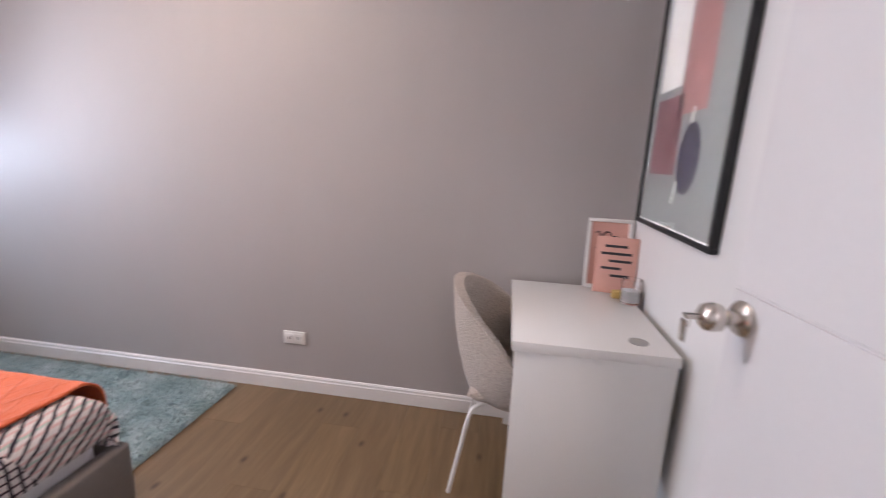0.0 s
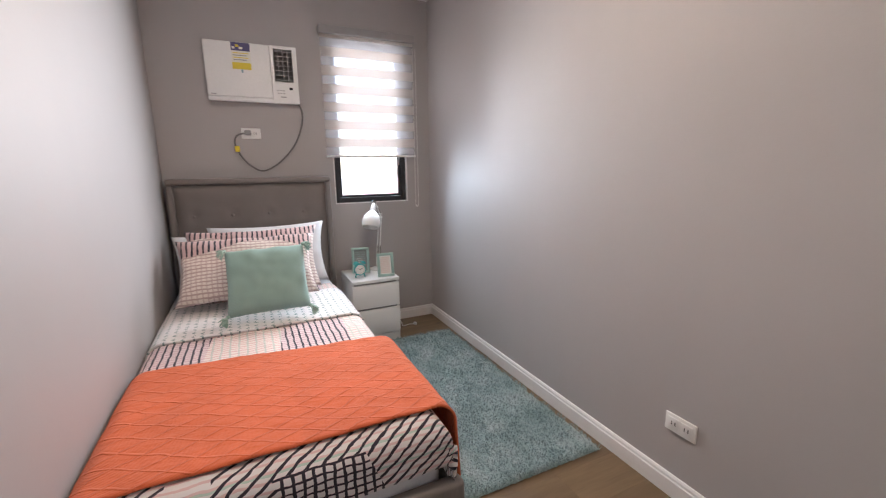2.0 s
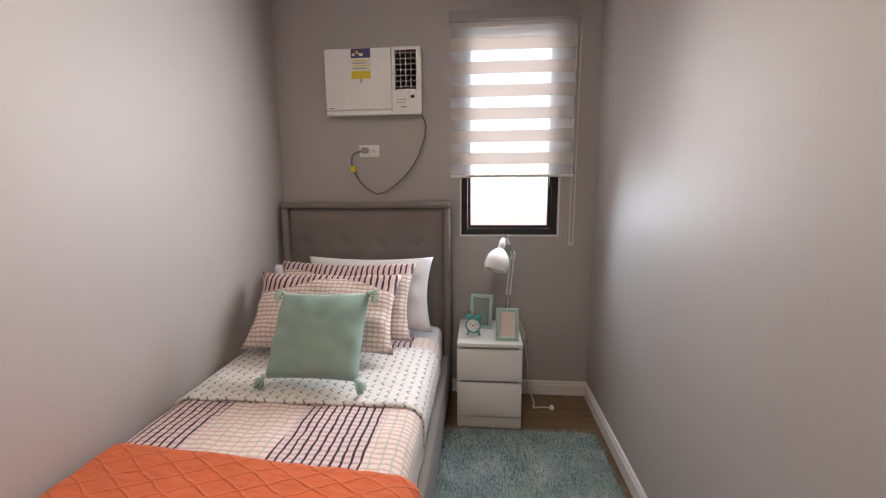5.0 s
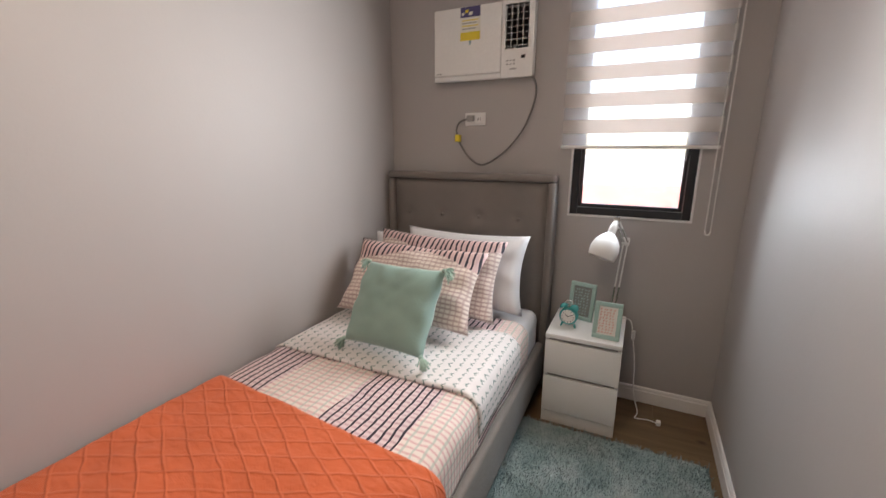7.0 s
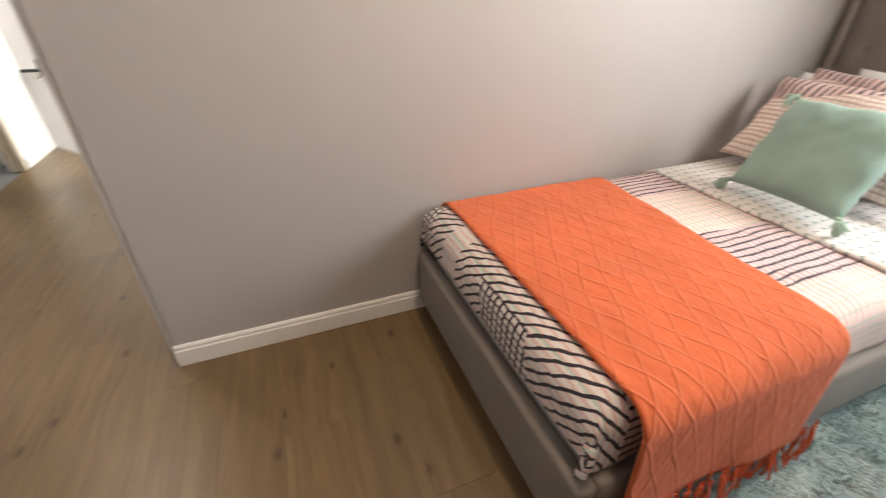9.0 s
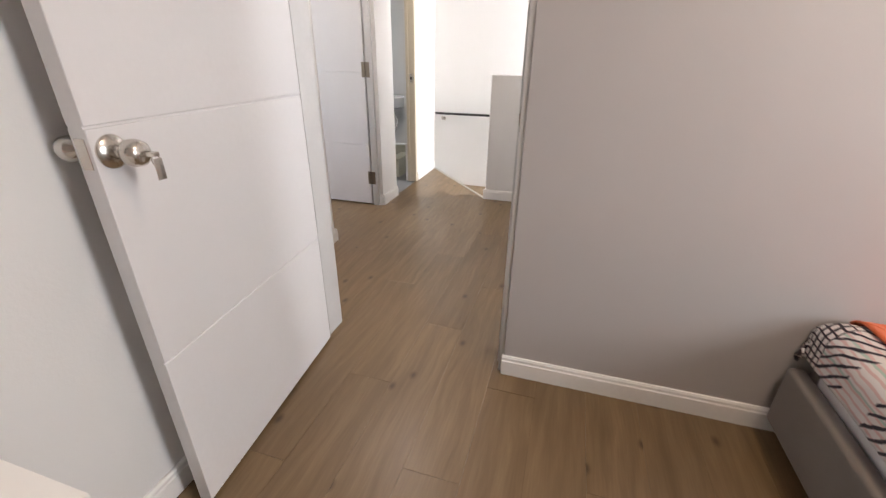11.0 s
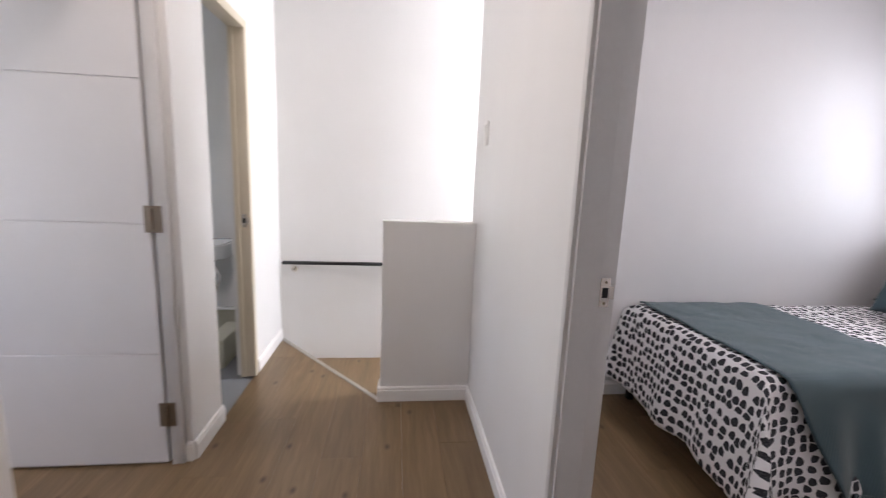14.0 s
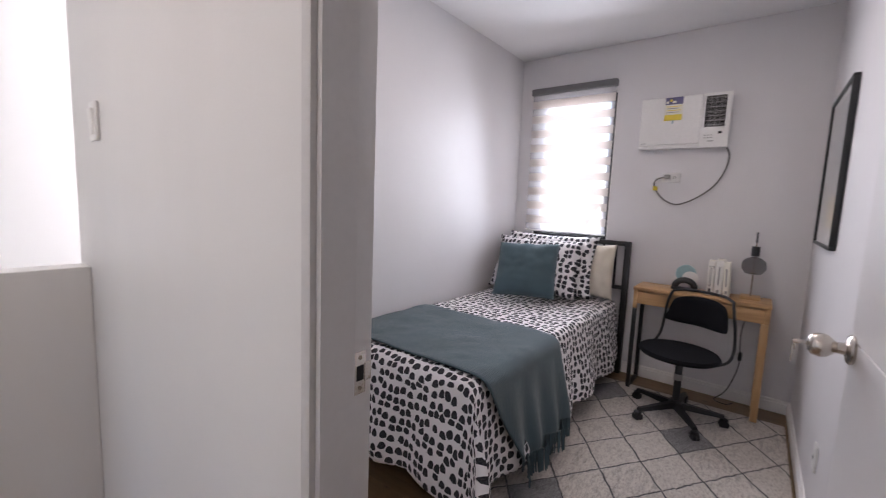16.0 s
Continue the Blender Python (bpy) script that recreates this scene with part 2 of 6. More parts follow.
        c = g.mix(high, lattice, bars)
    weave = g.noise(g.vec(u, v), 700, 1)
    return g.done(c, 0.85, 0.0, g.bump(g.f("ADD", weave, g.f("MULTIPLY", pink_line, 0.8)), 0.3, 0.001), Sheen_Weight=0.1)


def thumbprint(name):
    """White cotton with rows of black domes, each a little different."""
    g = Graph(name)
    u, v, _ = g.xyz(g.coord("UV"))
    wu = g.f("ADD", u, g.f("MULTIPLY", g.f("SUBTRACT", g.noise(g.vec(u, v), 9, 2), 0.5), 0.03))
    wv = g.f("ADD", v, g.f("MULTIPLY", g.f("SUBTRACT", g.noise(g.vec(v, u), 9, 2), 0.5), 0.03))
    p = g.vec(g.f("DIVIDE", wu, 0.046), g.f("DIVIDE", wv, 0.041), 0.0)
    su, sv, _ = g.xyz(p)
    cu, cv, _ = g.xyz(g.cells(p, 1.0, out="Position", dims="2D", rand=0.5))
    big = g.span(g.white(g.vec(g.f("FLOOR", g.f("MULTIPLY", cu, 7.0)), g.f("FLOOR", g.f("MULTIPLY", cv, 7.0)), 7.0)), 0, 1, 0.38, 0.47)
    fu, fv = g.f("SUBTRACT", su, cu), g.f("SUBTRACT", sv, cv)
    up = g.f("DIVIDE", g.f("SUBTRACT", 0.28, fu), 0.74)
    r2 = g.f("ADD", g.f("POWER", g.f("ABSOLUTE", g.f("DIVIDE", fv, big)), 2.4), g.f("POWER", g.f("ABSOLUTE", up), 2.4))
    dome = g.f("MULTIPLY", g.f("LESS_THAN", r2, 1.0), g.f("LESS_THAN", fu, g.f("SUBTRACT", 0.28, g.f("MULTIPLY", g.f("ABSOLUTE", fv), 0.3))))
    dome = g.f("MULTIPLY", dome, g.f("GREATER_THAN", g.cells(p, 1.0, "DISTANCE_TO_EDGE", dims="2D", rand=0.5), 0.045))
    worn = g.span(g.noise(g.vec(u, v), 260, 2), 0.3, 0.6, 0.92, 1.0)
    c = g.mix(g.f("MULTIPLY", dome, worn), (0.78, 0.76, 0.77), (0.010, 0.011, 0.018))
    return g.done(c, 0.9, 0.0, g.bump(g.noise(g.vec(u, v), 600, 1), 0.25, 0.0008))


def diamond_knit(name, colour):
    """Cotton throw with raised diamond ribs."""
    g = Graph(name)
    u, v, _ = g.xyz(g.coord("UV"))
    uw = g.f("ADD", u, g.f("MULTIPLY", g.f("SUBTRACT", g.noise(g.vec(u, v), 6, 3), 0.5), 0.045))
    a, b = g.f("ADD", g.f("MULTIPLY", uw, 1.0), g.f("MULTIPLY", v, 0.55)), g.f("SUBTRACT", g.f("MULTIPLY", uw, 1.0), g.f("MULTIPLY", v, 0.55))

    def rib(w):
        d = g.f("ABSOLUTE", g.f("SUBTRACT", g.f("FRACT", g.f("DIVIDE", w, 0.075)), 0.5))
        return g.span(d, 0.02, 0.075, 1.0, 0.0)

    ribs = g.f("MAXIMUM", rib(a), rib(b))
    knit = g.f("MULTIPLY", g.f("SINE", g.f("MULTIPLY", u, 1100.0)), g.f("SINE", g.f("MULTIPLY", v, 1100.0)))
    cloud = g.noise(g.vec(u, v), 5, 3)
    c = g.mix(g.span(cloud, 0.3, 0.7), shade(colour, 0.9), shade(colour, 1.06))
    # ribs darkened in colour to imitate their shading; the yarn is one tone
    c = g.mix(g.f("MULTIPLY", ribs, 0.09), c, shade(colour, 0.62))
    pucker = g.noise(g.vec(g.f("MULTIPLY", u, 2.2), v), 15, 3)
    h = g.f("ADD", g.f("MULTIPLY", pucker, 2.4), g.f("ADD", ribs, g.f("MULTIPLY", knit, 0.12)))
    return g.done(c, 0.9, 0.0, g.bump(h, 1.0, 0.0034), Sheen_Weight=0.1)


def ribbed_knit(name, colour):
    g = Graph(name)
    u, v, _ = g.xyz(g.coord("UV"))
    zig = g.f("MULTIPLY", g.f("PINGPONG", v, 0.008), 0.9)
    rib = g.f("SINE", g.f("MULTIPLY", g.f("ADD", u, zig), 520.0))
    cloud = g.noise(g.vec(u, v), 4, 4)
    c = g.mix(g.span(cloud, 0.3, 0.7), shade(colour, 0.82), shade(colour, 1.12))
    # furrows between the ribs carry their shade in the colour
    c = g.mix(g.span(rib, -1, 1, 0.3, 0.0), c, shade(colour, 0.55))
    return g.done(c, 0.9, 0.0, g.bump(g.f("ADD", rib, g.noise(g.vec(u, v), 300, 2)), 0.5, 0.002), Sheen_Weight=0.25)


def shag(name):
    g = Graph(name)
    v = g.coord()
    patch, tuft = g.noise(g.scaled(v, (1.0, 1.5, 1.0)), 5.0, 4, 0.62), g.noise(v, 130, 3)
    c = g.ramp(patch, [(0.28, (0.19, 0.295, 0.305)), (0.5, (0.34, 0.46, 0.465)), (0.7, (0.55, 0.64, 0.635))])
    # low spots between tufts darkened in colour, as shade in the pile
    c = g.mix(g.span(tuft, 0.35, 0.65, 0.2, 0.0), c, (0.17, 0.26, 0.275))
    return g.done(c, 0.95, 0.0, g.bump(g.f("ADD", tuft, g.noise(v, 45, 3)), 1.0, 0.014), Sheen_Weight=0.2)


def lattice_rug(name, centre):
    """Cream rug with thin wavering lozenge lines, streaky pile and a few charcoal lozenges."""
    g = Graph(name)
    v = g.coord()
    x, y, z = g.xyz(v)
    x, y = g.f("ADD", x, centre[0]), g.f("ADD", y, centre[1])
    wob = g.f("MULTIPLY", g.f("SUBTRACT", g.noise(v, 9, 3), 0.5), 0.05)
    slope = g.f("MULTIPLY", y, 1.42)
    fa = g.f("DIVIDE", g.f("ADD", g.f("ADD", g.f("ADD", x, slope), wob), 3.42), 0.38)
    fb = g.f("DIVIDE", g.f("ADD", g.f("ADD", g.f("SUBTRACT", x, slope), wob), 0.36), 0.432)
    ca, cb = g.f("FLOOR", fa), g.f("FLOOR", fb)

    def line(w):
        d = g.f("ABSOLUTE", g.f("SUBTRACT", g.f("FRACT", w), 0.5))
        return g.span(d, 0.474, 0.487, 0.0, 1.0)

    def lozenge(i, j):
        return g.f("MULTIPLY", g.f("COMPARE", ca, float(i), 0.1), g.f("COMPARE", cb, float(j), 0.1))

    lines = g.f("MAXIMUM", line(fa), line(fb))
    tone = g.white(g.vec(ca, cb, 2.0))
    streak = g.noise(g.scaled(v, (1.0, 4.5, 1.0)), 11, 5, 0.7)
    fuzz = g.noise(g.scaled(v, (1.0, 2.0, 1.0)), 46, 4, 0.65)
    c = g.ramp(fuzz, [(0.3, (0.31, 0.275, 0.245)), (0.5, (0.50, 0.455, 0.41)), (0.72, (0.60, 0.55, 0.505))])
    smear = g.f("MULTIPLY", g.span(streak, 0.50, 0.68, 0.0, 1.0), g.span(tone, 0.1, 0.9, 0.2, 0.85))
    c = g.mix(smear, c, (0.21, 0.19, 0.18))
    dark = g.f("ADD", g.f("ADD", lozenge(0, -3), lozenge(-3, -2)), g.f("ADD", lozenge(1, 1), lozenge(-2, 2)))
    coal = g.ramp(fuzz, [(0.3, (0.07, 0.07, 0.075)), (0.7, (0.20, 0.20, 0.205))])
    c = g.mix(g.f("MULTIPLY", dark, 0.92), c, coal)
    c = g.mix(g.f("MULTIPLY", lines, g.span(g.noise(v, 40, 2), 0.3, 0.45, 0.6, 1.0)), c, (0.035, 0.032, 0.036))
    return g.done(c, 0.95, 0.0, g.bump(g.f("SUBTRACT", g.noise(v, 180, 3), g.f("MULTIPLY", lines, 0.6)), 0.8, 0.006), Sheen_Weight=0.3)


def see_through(name, colour, share, rough=0.9):
    """Thin cloth that lets part of the light pass: translucent, with open mesh."""
    g = Graph(name)
    nodes, links = g.t.nodes, g.t.links
    d, tr, cl = nodes.new("ShaderNodeBsdfDiffuse"), nodes.new("ShaderNodeBsdfTranslucent"), nodes.new("ShaderNodeBsdfTransparent")
    thread = g.noise(g.scaled(g.coord(), (1, 1, 6)), 300, 2)
    c = g.mix(g.span(thread, 0.3, 0.7), shade(colour, 0.9), colour)
    for n in (d, tr):
        links.new(c, n.inputs[0])
    m1, m2 = nodes.new("ShaderNodeMixShader"), nodes.new("ShaderNodeMixShader")
    m1.inputs[0].default_value, m2.inputs[0].default_value = 0.6, share
    links.new(d.outputs[0], m1.inputs[1]), links.new(tr.outputs[0], m1.inputs[2])
    links.new(m1.outputs[0], m2.inputs[1]), links.new(cl.outputs[0], m2.inputs[2])
    links.new(m2.outputs[0], nodes["Material Output"].inputs[0])
    nodes.remove(g.b)
    return g.m


def clear_glass(name, colour=(1, 1, 1), rough=0.0):
    g = Graph(name)
    return g.done(colour, rough, 0.0, Transmission_Weight=1.0, IOR=1.45)


GREY = wall_paint("grey_paint", (0.42, 0.395, 0.385), 0.55)
PALE = wall_paint("pale_grey_paint", (0.69, 0.675, 0.685), 0.5)
WHITE = wall_paint("white_paint", (0.73, 0.72, 0.71), 0.34)
CEIL = wall_paint("ceiling_paint", (0.82, 0.81, 0.81), 0.7)
TRIM = plain("trim_gloss", (0.80, 0.785, 0.77), 0.3)
DOOR = plain("door_paint", (0.68, 0.665, 0.668), 0.3, depth=0.0004, vary=0.04)
JAMB = plain("jamb_paint", (0.58, 0.57, 0.565), 0.35)
BEIGE = plain("beige_frame", (0.62, 0.55, 0.43), 0.35)
FLOOR = planks_wood("oak_floor")
UNDER = plain("dark_joint", (0.085, 0.056, 0.032), 0.8)
STRIP = plain("aluminium_strip", (0.55, 0.53, 0.50), 0.35, 0.9, 140)
STEEL = plain("brushed_nickel", (0.62, 0.58, 0.53), 0.24, 1.0, 180, vary=0.05)
CHROME = plain("chrome", (0.8, 0.8, 0.8), 0.07, 1.0, vary=0.02)
BRONZE = plain("dark_hinge", (0.23, 0.19, 0.15), 0.4, 0.9)
BLACK = plain("black_metal", (0.010, 0.010, 0.012), 0.45)
FRAME_BLACK = plain("black_aluminium", (0.022, 0.022, 0.025), 0.35)
BLACK_CLOTH = plain("black_seat_cloth", (0.007, 0.007, 0.009), 0.95, grain=500, Specular_IOR_Level=0.15)
PLASTIC = plain("white_plastic", (0.80, 0.79, 0.77), 0.3)
PLASTIC_GREY = plain("grey_plastic", (0.32, 0.31, 0.30), 0.4)
GRILLE_GREY = plain("pale_grille_plastic", (0.52, 0.51, 0.50), 0.4)
# switch plastic darkened in colour to stand in for shade beside the door
SHADED_PLASTIC = plain("shaded_white_plastic", (0.44, 0.41, 0.395), 0.35)
# solid near-black pieces stand for shade inside holes and slots; also the display
DARKHOLE = plain("dark_slot", (0.012, 0.012, 0.013), 0.7)
CABLE = plain("grey_cable", (0.17, 0.16, 0.15), 0.5)
YELLOW = plain("yellow_tag", (0.75, 0.58, 0.04), 0.5)
STICK_NAVY = plain("navy_print", (0.07, 0.06, 0.17), 0.4)
STICK_WHITE = plain("paper_white", (0.78, 0.75, 0.66), 0.6)
LACQUER = plain("white_lacquer", (0.80, 0.79, 0.77), 0.3, depth=0.0001, vary=0.012)
UPHOLSTER = fabric("taupe_upholstery", (0.205, 0.18, 0.165), 0.75, 1300)
BOUCLE = Graph("boucle")
BOUCLE = BOUCLE.done(BOUCLE.mix(BOUCLE.cells(BOUCLE.coord(), 150), (0.62, 0.54, 0.47), (0.40, 0.34, 0.29)), 0.95, 0.0, BOUCLE.bump(BOUCLE.cells(BOUCLE.coord(), 150), 1.0, 0.006), Sheen_Weight=0.3)
SHEET = fabric("white_cotton", (0.80, 0.79, 0.80), 0.85, 1500, 0.05, 0.0006)
QUILT = quilt_print("patchwork_cotton")
ARROWS = quilt_print("arrow_cotton", True)
CASE = quilt_print("pillow_case_cotton", True, True)
ORANGE = diamond_knit("coral_knit", (0.66, 0.136, 0.045))
FRINGE = fabric("coral_fringe", (0.70, 0.13, 0.05))
MINT = fabric("mint_cotton", (0.265, 0.395, 0.35), 0.9, 800)
TASSEL = fabric("mint_tassel", (0.36, 0.50, 0.42), 0.9)
SHAG = shag("teal_shag")
SPOTS = thumbprint("dome_print_cotton")
TEAL = ribbed_knit("slate_teal_knit", (0.045, 0.082, 0.096))
TEAL_VELVET = fabric("slate_teal_velvet", (0.05, 0.092, 0.112), 0.8, 1400, 0.2)
CREAM = fabric("cream_cotton", (0.72, 0.66, 0.56), 0.85)
RUG2 = lattice_rug("lattice_rug", (-2.05, -0.9525))
OAK = oak("oak_veneer", 1)
OAK_UP = oak("oak_leg", 2)
BLIND = see_through("blind_band", (0.76, 0.72, 0.69), 0.04)
SHEER = see_through("blind_sheer", (0.84, 0.84, 0.87), 0.66)
GLASS = clear_glass("window_glass")
SMOKE = clear_glass("smoked_glass", (0.62, 0.62, 0.62))
AQUA = plain("teal_enamel", (0.07, 0.36, 0.35), 0.22)
SEAFOAM = plain("seafoam_frame", (0.36, 0.52, 0.48), 0.5)
PAPER_PINK = plain("pink_print", (0.72, 0.40, 0.33), 0.6)
PAPER = plain("paper", (0.80, 0.78, 0.74), 0.7)
INK = plain("ink", (0.03, 0.03, 0.035), 0.6)
MAROON = plain("maroon_print", (0.16, 0.045, 0.055), 0.6)
ROSE = plain("dusty_rose_print", (0.36, 0.16, 0.15), 0.6)
NAVY = plain("navy_shape", (0.012, 0.011, 0.04), 0.5)
# darkened, like ROSE, to stand in for dark reflections on the picture glass
ARTGREY = plain("darkened_print", (0.22, 0.235, 0.23), 0.6)
OCHRE = plain("ochre_print", (0.65, 0.45, 0.16), 0.6)
TILE = plain("bath_tile", (0.20, 0.205, 0.215), 0.35)
BATH_BEIGE = plain("bath_skirt", (0.52, 0.50, 0.40), 0.4)
CERAMIC = plain("ceramic", (0.84, 0.84, 0.83), 0.1, vary=0.02)
SKYBLUE = plain("pale_blue_resin", (0.30, 0.44, 0.47), 0.6)
# roof red lightened to imitate haze and overexposure outside the window
ROOF_RED = plain("red_roof_paint", (0.50, 0.20, 0.16), 0.6, vary=0.2)
CONCRETE = plain("concrete", (0.36, 0.35, 0.33), 0.85, vary=0.15)

# ---- building helpers ----
OFFSET = {}


def thing(name, label, category, at=(0, 0, 0), turn=0.0, group="", kind="", world=True):
    """An empty at the base of a thing. world: its parts are given in the room's metres, else in its own."""
    ob = new(name)
    ob.empty_display_size = 0.1
    ob.matrix_basis = pose(*at, 0, 0, turn)
    OFFSET[ob.name] = Vector(at) if world else Vector((0, 0, 0))
    return tagged(ob, label, category, group, kind)


def mesh_of(name, bm, material, smooth=40.0):
    me = bpy.data.meshes.new(name)
    bm.normal_update()
    bm.to_mesh(me)
    bm.free()
    me.materials.append(material)
    if smooth:
        for p in me.polygons:
            p.use_smooth = True
        me.set_sharp_from_angle(angle=radians(smooth))
    return me


def part(name, bm, material, parent=None, label="", smooth=40.0):
    off = Vector((0, 0, 0))
    if parent is not None:
        off = OFFSET.get(parent.name, off)
        if off.length > 0:
            bmesh.ops.translate(bm, verts=bm.verts, vec=-off)
    ob = new(name, mesh_of(name, bm, material, smooth))
    if parent is not None:
        ob.parent = parent
        OFFSET[ob.name] = off
    if label:
        ob["label"] = label
    return ob


def box(x0, x1, y0, y1, z0, z1, bevel=0.0, seg=2, into=None):
    """A box between two corners, its edges rounded by bevel."""
    bm = bmesh.new()
    bmesh.ops.create_cube(bm, size=1, matrix=Matrix.Translation(((x0 + x1) / 2, (y0 + y1) / 2, (z0 + z1) / 2)) @ Matrix.Diagonal((abs(x1 - x0), abs(y1 - y0), abs(z1 - z0), 1)))
    if bevel:
        bmesh.ops.bevel(bm, geom=bm.edges[:], offset=bevel, segments=seg, profile=0.5, affect="EDGES")
    if into is not None:
        return merged(into, bm)
    return bm


def merged(a, b):
    me = bpy.data.meshes.new("tmp")
    b.to_mesh(me)
    b.free()
    a.from_mesh(me)
    bpy.data.meshes.remove(me)
    return a


def boxes(*rows, bevel=0.0):
    bm = bmesh.new()
    for r in rows:
        box(*r, bevel=bevel, into=bm)
    return bm


def moved(bm, m):
    bmesh.ops.transform(bm, matrix=m, verts=bm.verts)
    return bm


def rod(a, b, r, n=12, r2=None):
    """A round bar from a to b."""
    a, b = Vector(a), Vector(b)
    bm = bmesh.new()
    bmesh.ops.create_cone(bm, cap_ends=True, segments=n, radius1=r, radius2=r if r2 is None else r2, depth=(b - a).length)
    return moved(bm, Matrix.Translation((a + b) / 2) @ (b - a).to_track_quat("Z", "Y").to_matrix().to_4x4())


def lathe(profile, n=24, at=(0, 0, 0), m=None):
    """A turned body from (radius, height) pairs."""
    bm = bmesh.new()
    rings = []
    for r, h in profile:
        rings.append([bm.verts.new((r * math.cos(2 * math.pi * i / n), r * math.sin(2 * math.pi * i / n), h)) for i in range(n)])
    for p, q in zip(rings, rings[1:]):
        for i in range(n):
            bm.faces.new((p[i], p[(i + 1) % n], q[(i + 1) % n], q[i]))
    for ring, flip in ((rings[0], True), (rings[-1], False)):
        bm.faces.new(ring[::-1] if flip else ring)
    bmesh.ops.remove_doubles(bm, verts=bm.verts, dist=1e-5)
    bmesh.ops.recalc_face_normals(bm, faces=bm.faces)
    return moved(bm, Matrix.Translation(at) @ (m or Matrix()))


def tube(points, r, n=8, closed=False):
    """A bent round bar through points, smoothed."""
    pts = [Vector(p) for p in points]
    k = len(pts)
    fine = []
    for i in range(k if closed else k - 1):
        p0, p1, p2, p3 = (pts[(i + j) % k] if closed else pts[min(max(i + j, 0), k - 1)] for j in (-1, 0, 1, 2))
        for s in range(6):
            t = s / 6
            fine.append(0.5 * (2 * p1 + (p2 - p0) * t + (2 * p0 - 5 * p1 + 4 * p2 - p3) * t * t + (3 * p1 - p0 - 3 * p2 + p3) * t ** 3))
    if not closed:
        fine.append(pts[-1])
    bm = bmesh.new()
    rings, up = [], None
    for i, p in enumerate(fine):
        q, o = fine[(i + 1) % len(fine)] if closed or i + 1 < len(fine) else p, fine[i - 1] if closed or i else p
        d = (q - o).normalized()
        up = (d.orthogonal() if up is None else up - d * up.dot(d)).normalized()
        side = d.cross(up)
        rings.append([bm.verts.new(p + r * (math.cos(2 * math.pi * j / n) * up + math.sin(2 * math.pi * j / n) * side)) for j in range(n)])
    for a, b in zip(rings, rings[1:] + rings[:1] if closed else rings[1:]):
        for j in range(n):
            bm.faces.new((a[j], a[(j + 1) % n], b[(j + 1) % n], b[j]))
    if not closed:
        bm.faces.new(rings[0][::-1]), bm.faces.new(rings[-1])
    bmesh.ops.recalc_face_normals(bm, faces=bm.faces)
    return bm


def prism(outline, z0, z1):
    """An upright body over a plan outline."""
    bm = bmesh.new()
    low = [bm.verts.new((x, y, z0)) for x, y in outline]
    top = [bm.verts.new((x, y, z1)) for x, y in outline]
    bm.faces.new(low[::-1]), bm.faces.new(top)
    for i in range(len(outline)):
        j = (i + 1) % len(outline)
        bm.faces.new((low[i], low[j], top[j], top[i]))
    bmesh.ops.recalc_face_normals(bm, faces=bm.faces)
    return bm


def soft(v, scale, seed=0.0):
    return noise.noise(Vector((v[0] * scale + seed, v[1] * scale - seed, v[2] * scale + 2 * seed)))


def cushion(w, h, t, wrinkle=0.006, seed=1.0, n=26, pinch=0.10, tuck=0.9):
    """A stuffed case, w by h by t, lying in its own xy plane, with pinched corners, creases and a UV in metres."""
    bm = bmesh.new()
    uv = bm.loops.layers.uv.new("UVMap")
    grids = []
    for side in (1, -1):
        rows = []
        for j in range(n + 1):
            row = []
            for i in range(n + 1):
                a, b = 2 * i / n - 1, 2 * j / n - 1
                edge = (1 - abs(a) ** 2.6) * (1 - abs(b) ** 2.6)
                x = a * w / 2 * (1 - pinch * (1 - abs(b) ** 2) * a * a * tuck)
                y = b * h / 2 * (1 - pinch * (1 - abs(a) ** 2) * b * b * tuck)
                z = side * t / 2 * max(0.0, edge) ** 0.42
                crease = wrinkle * (soft((x, y, side), 9, seed) + 0.6 * soft((x, y, side), 21, seed)) * (0.3 + edge)
                radial = wrinkle * 0.8 * math.sin(9 * math.atan2(b, a) + seed) * (1 - edge) * min(1, edge * 6)
                row.append(bm.verts.new((x, y, z + side * (crease + radial))))
            rows.append(row)
        grids.append(rows)
    for rows, side in zip(grids, (1, -1)):
        for j in range(n):
            for i in range(n):
                q = (rows[j][i], rows[j][i + 1], rows[j + 1][i + 1], rows[j + 1][i])
                f = bm.faces.new(q if side > 0 else q[::-1])
                for loop in f.loops:
                    loop[uv].uv = (loop.vert.co.x + 3 + seed, loop.vert.co.y + 3)
    bmesh.ops.remove_doubles(bm, verts=[v for v in bm.verts if abs(v.co.z) < wrinkle * 0.4 + 0.002], dist=0.004)
    return bm


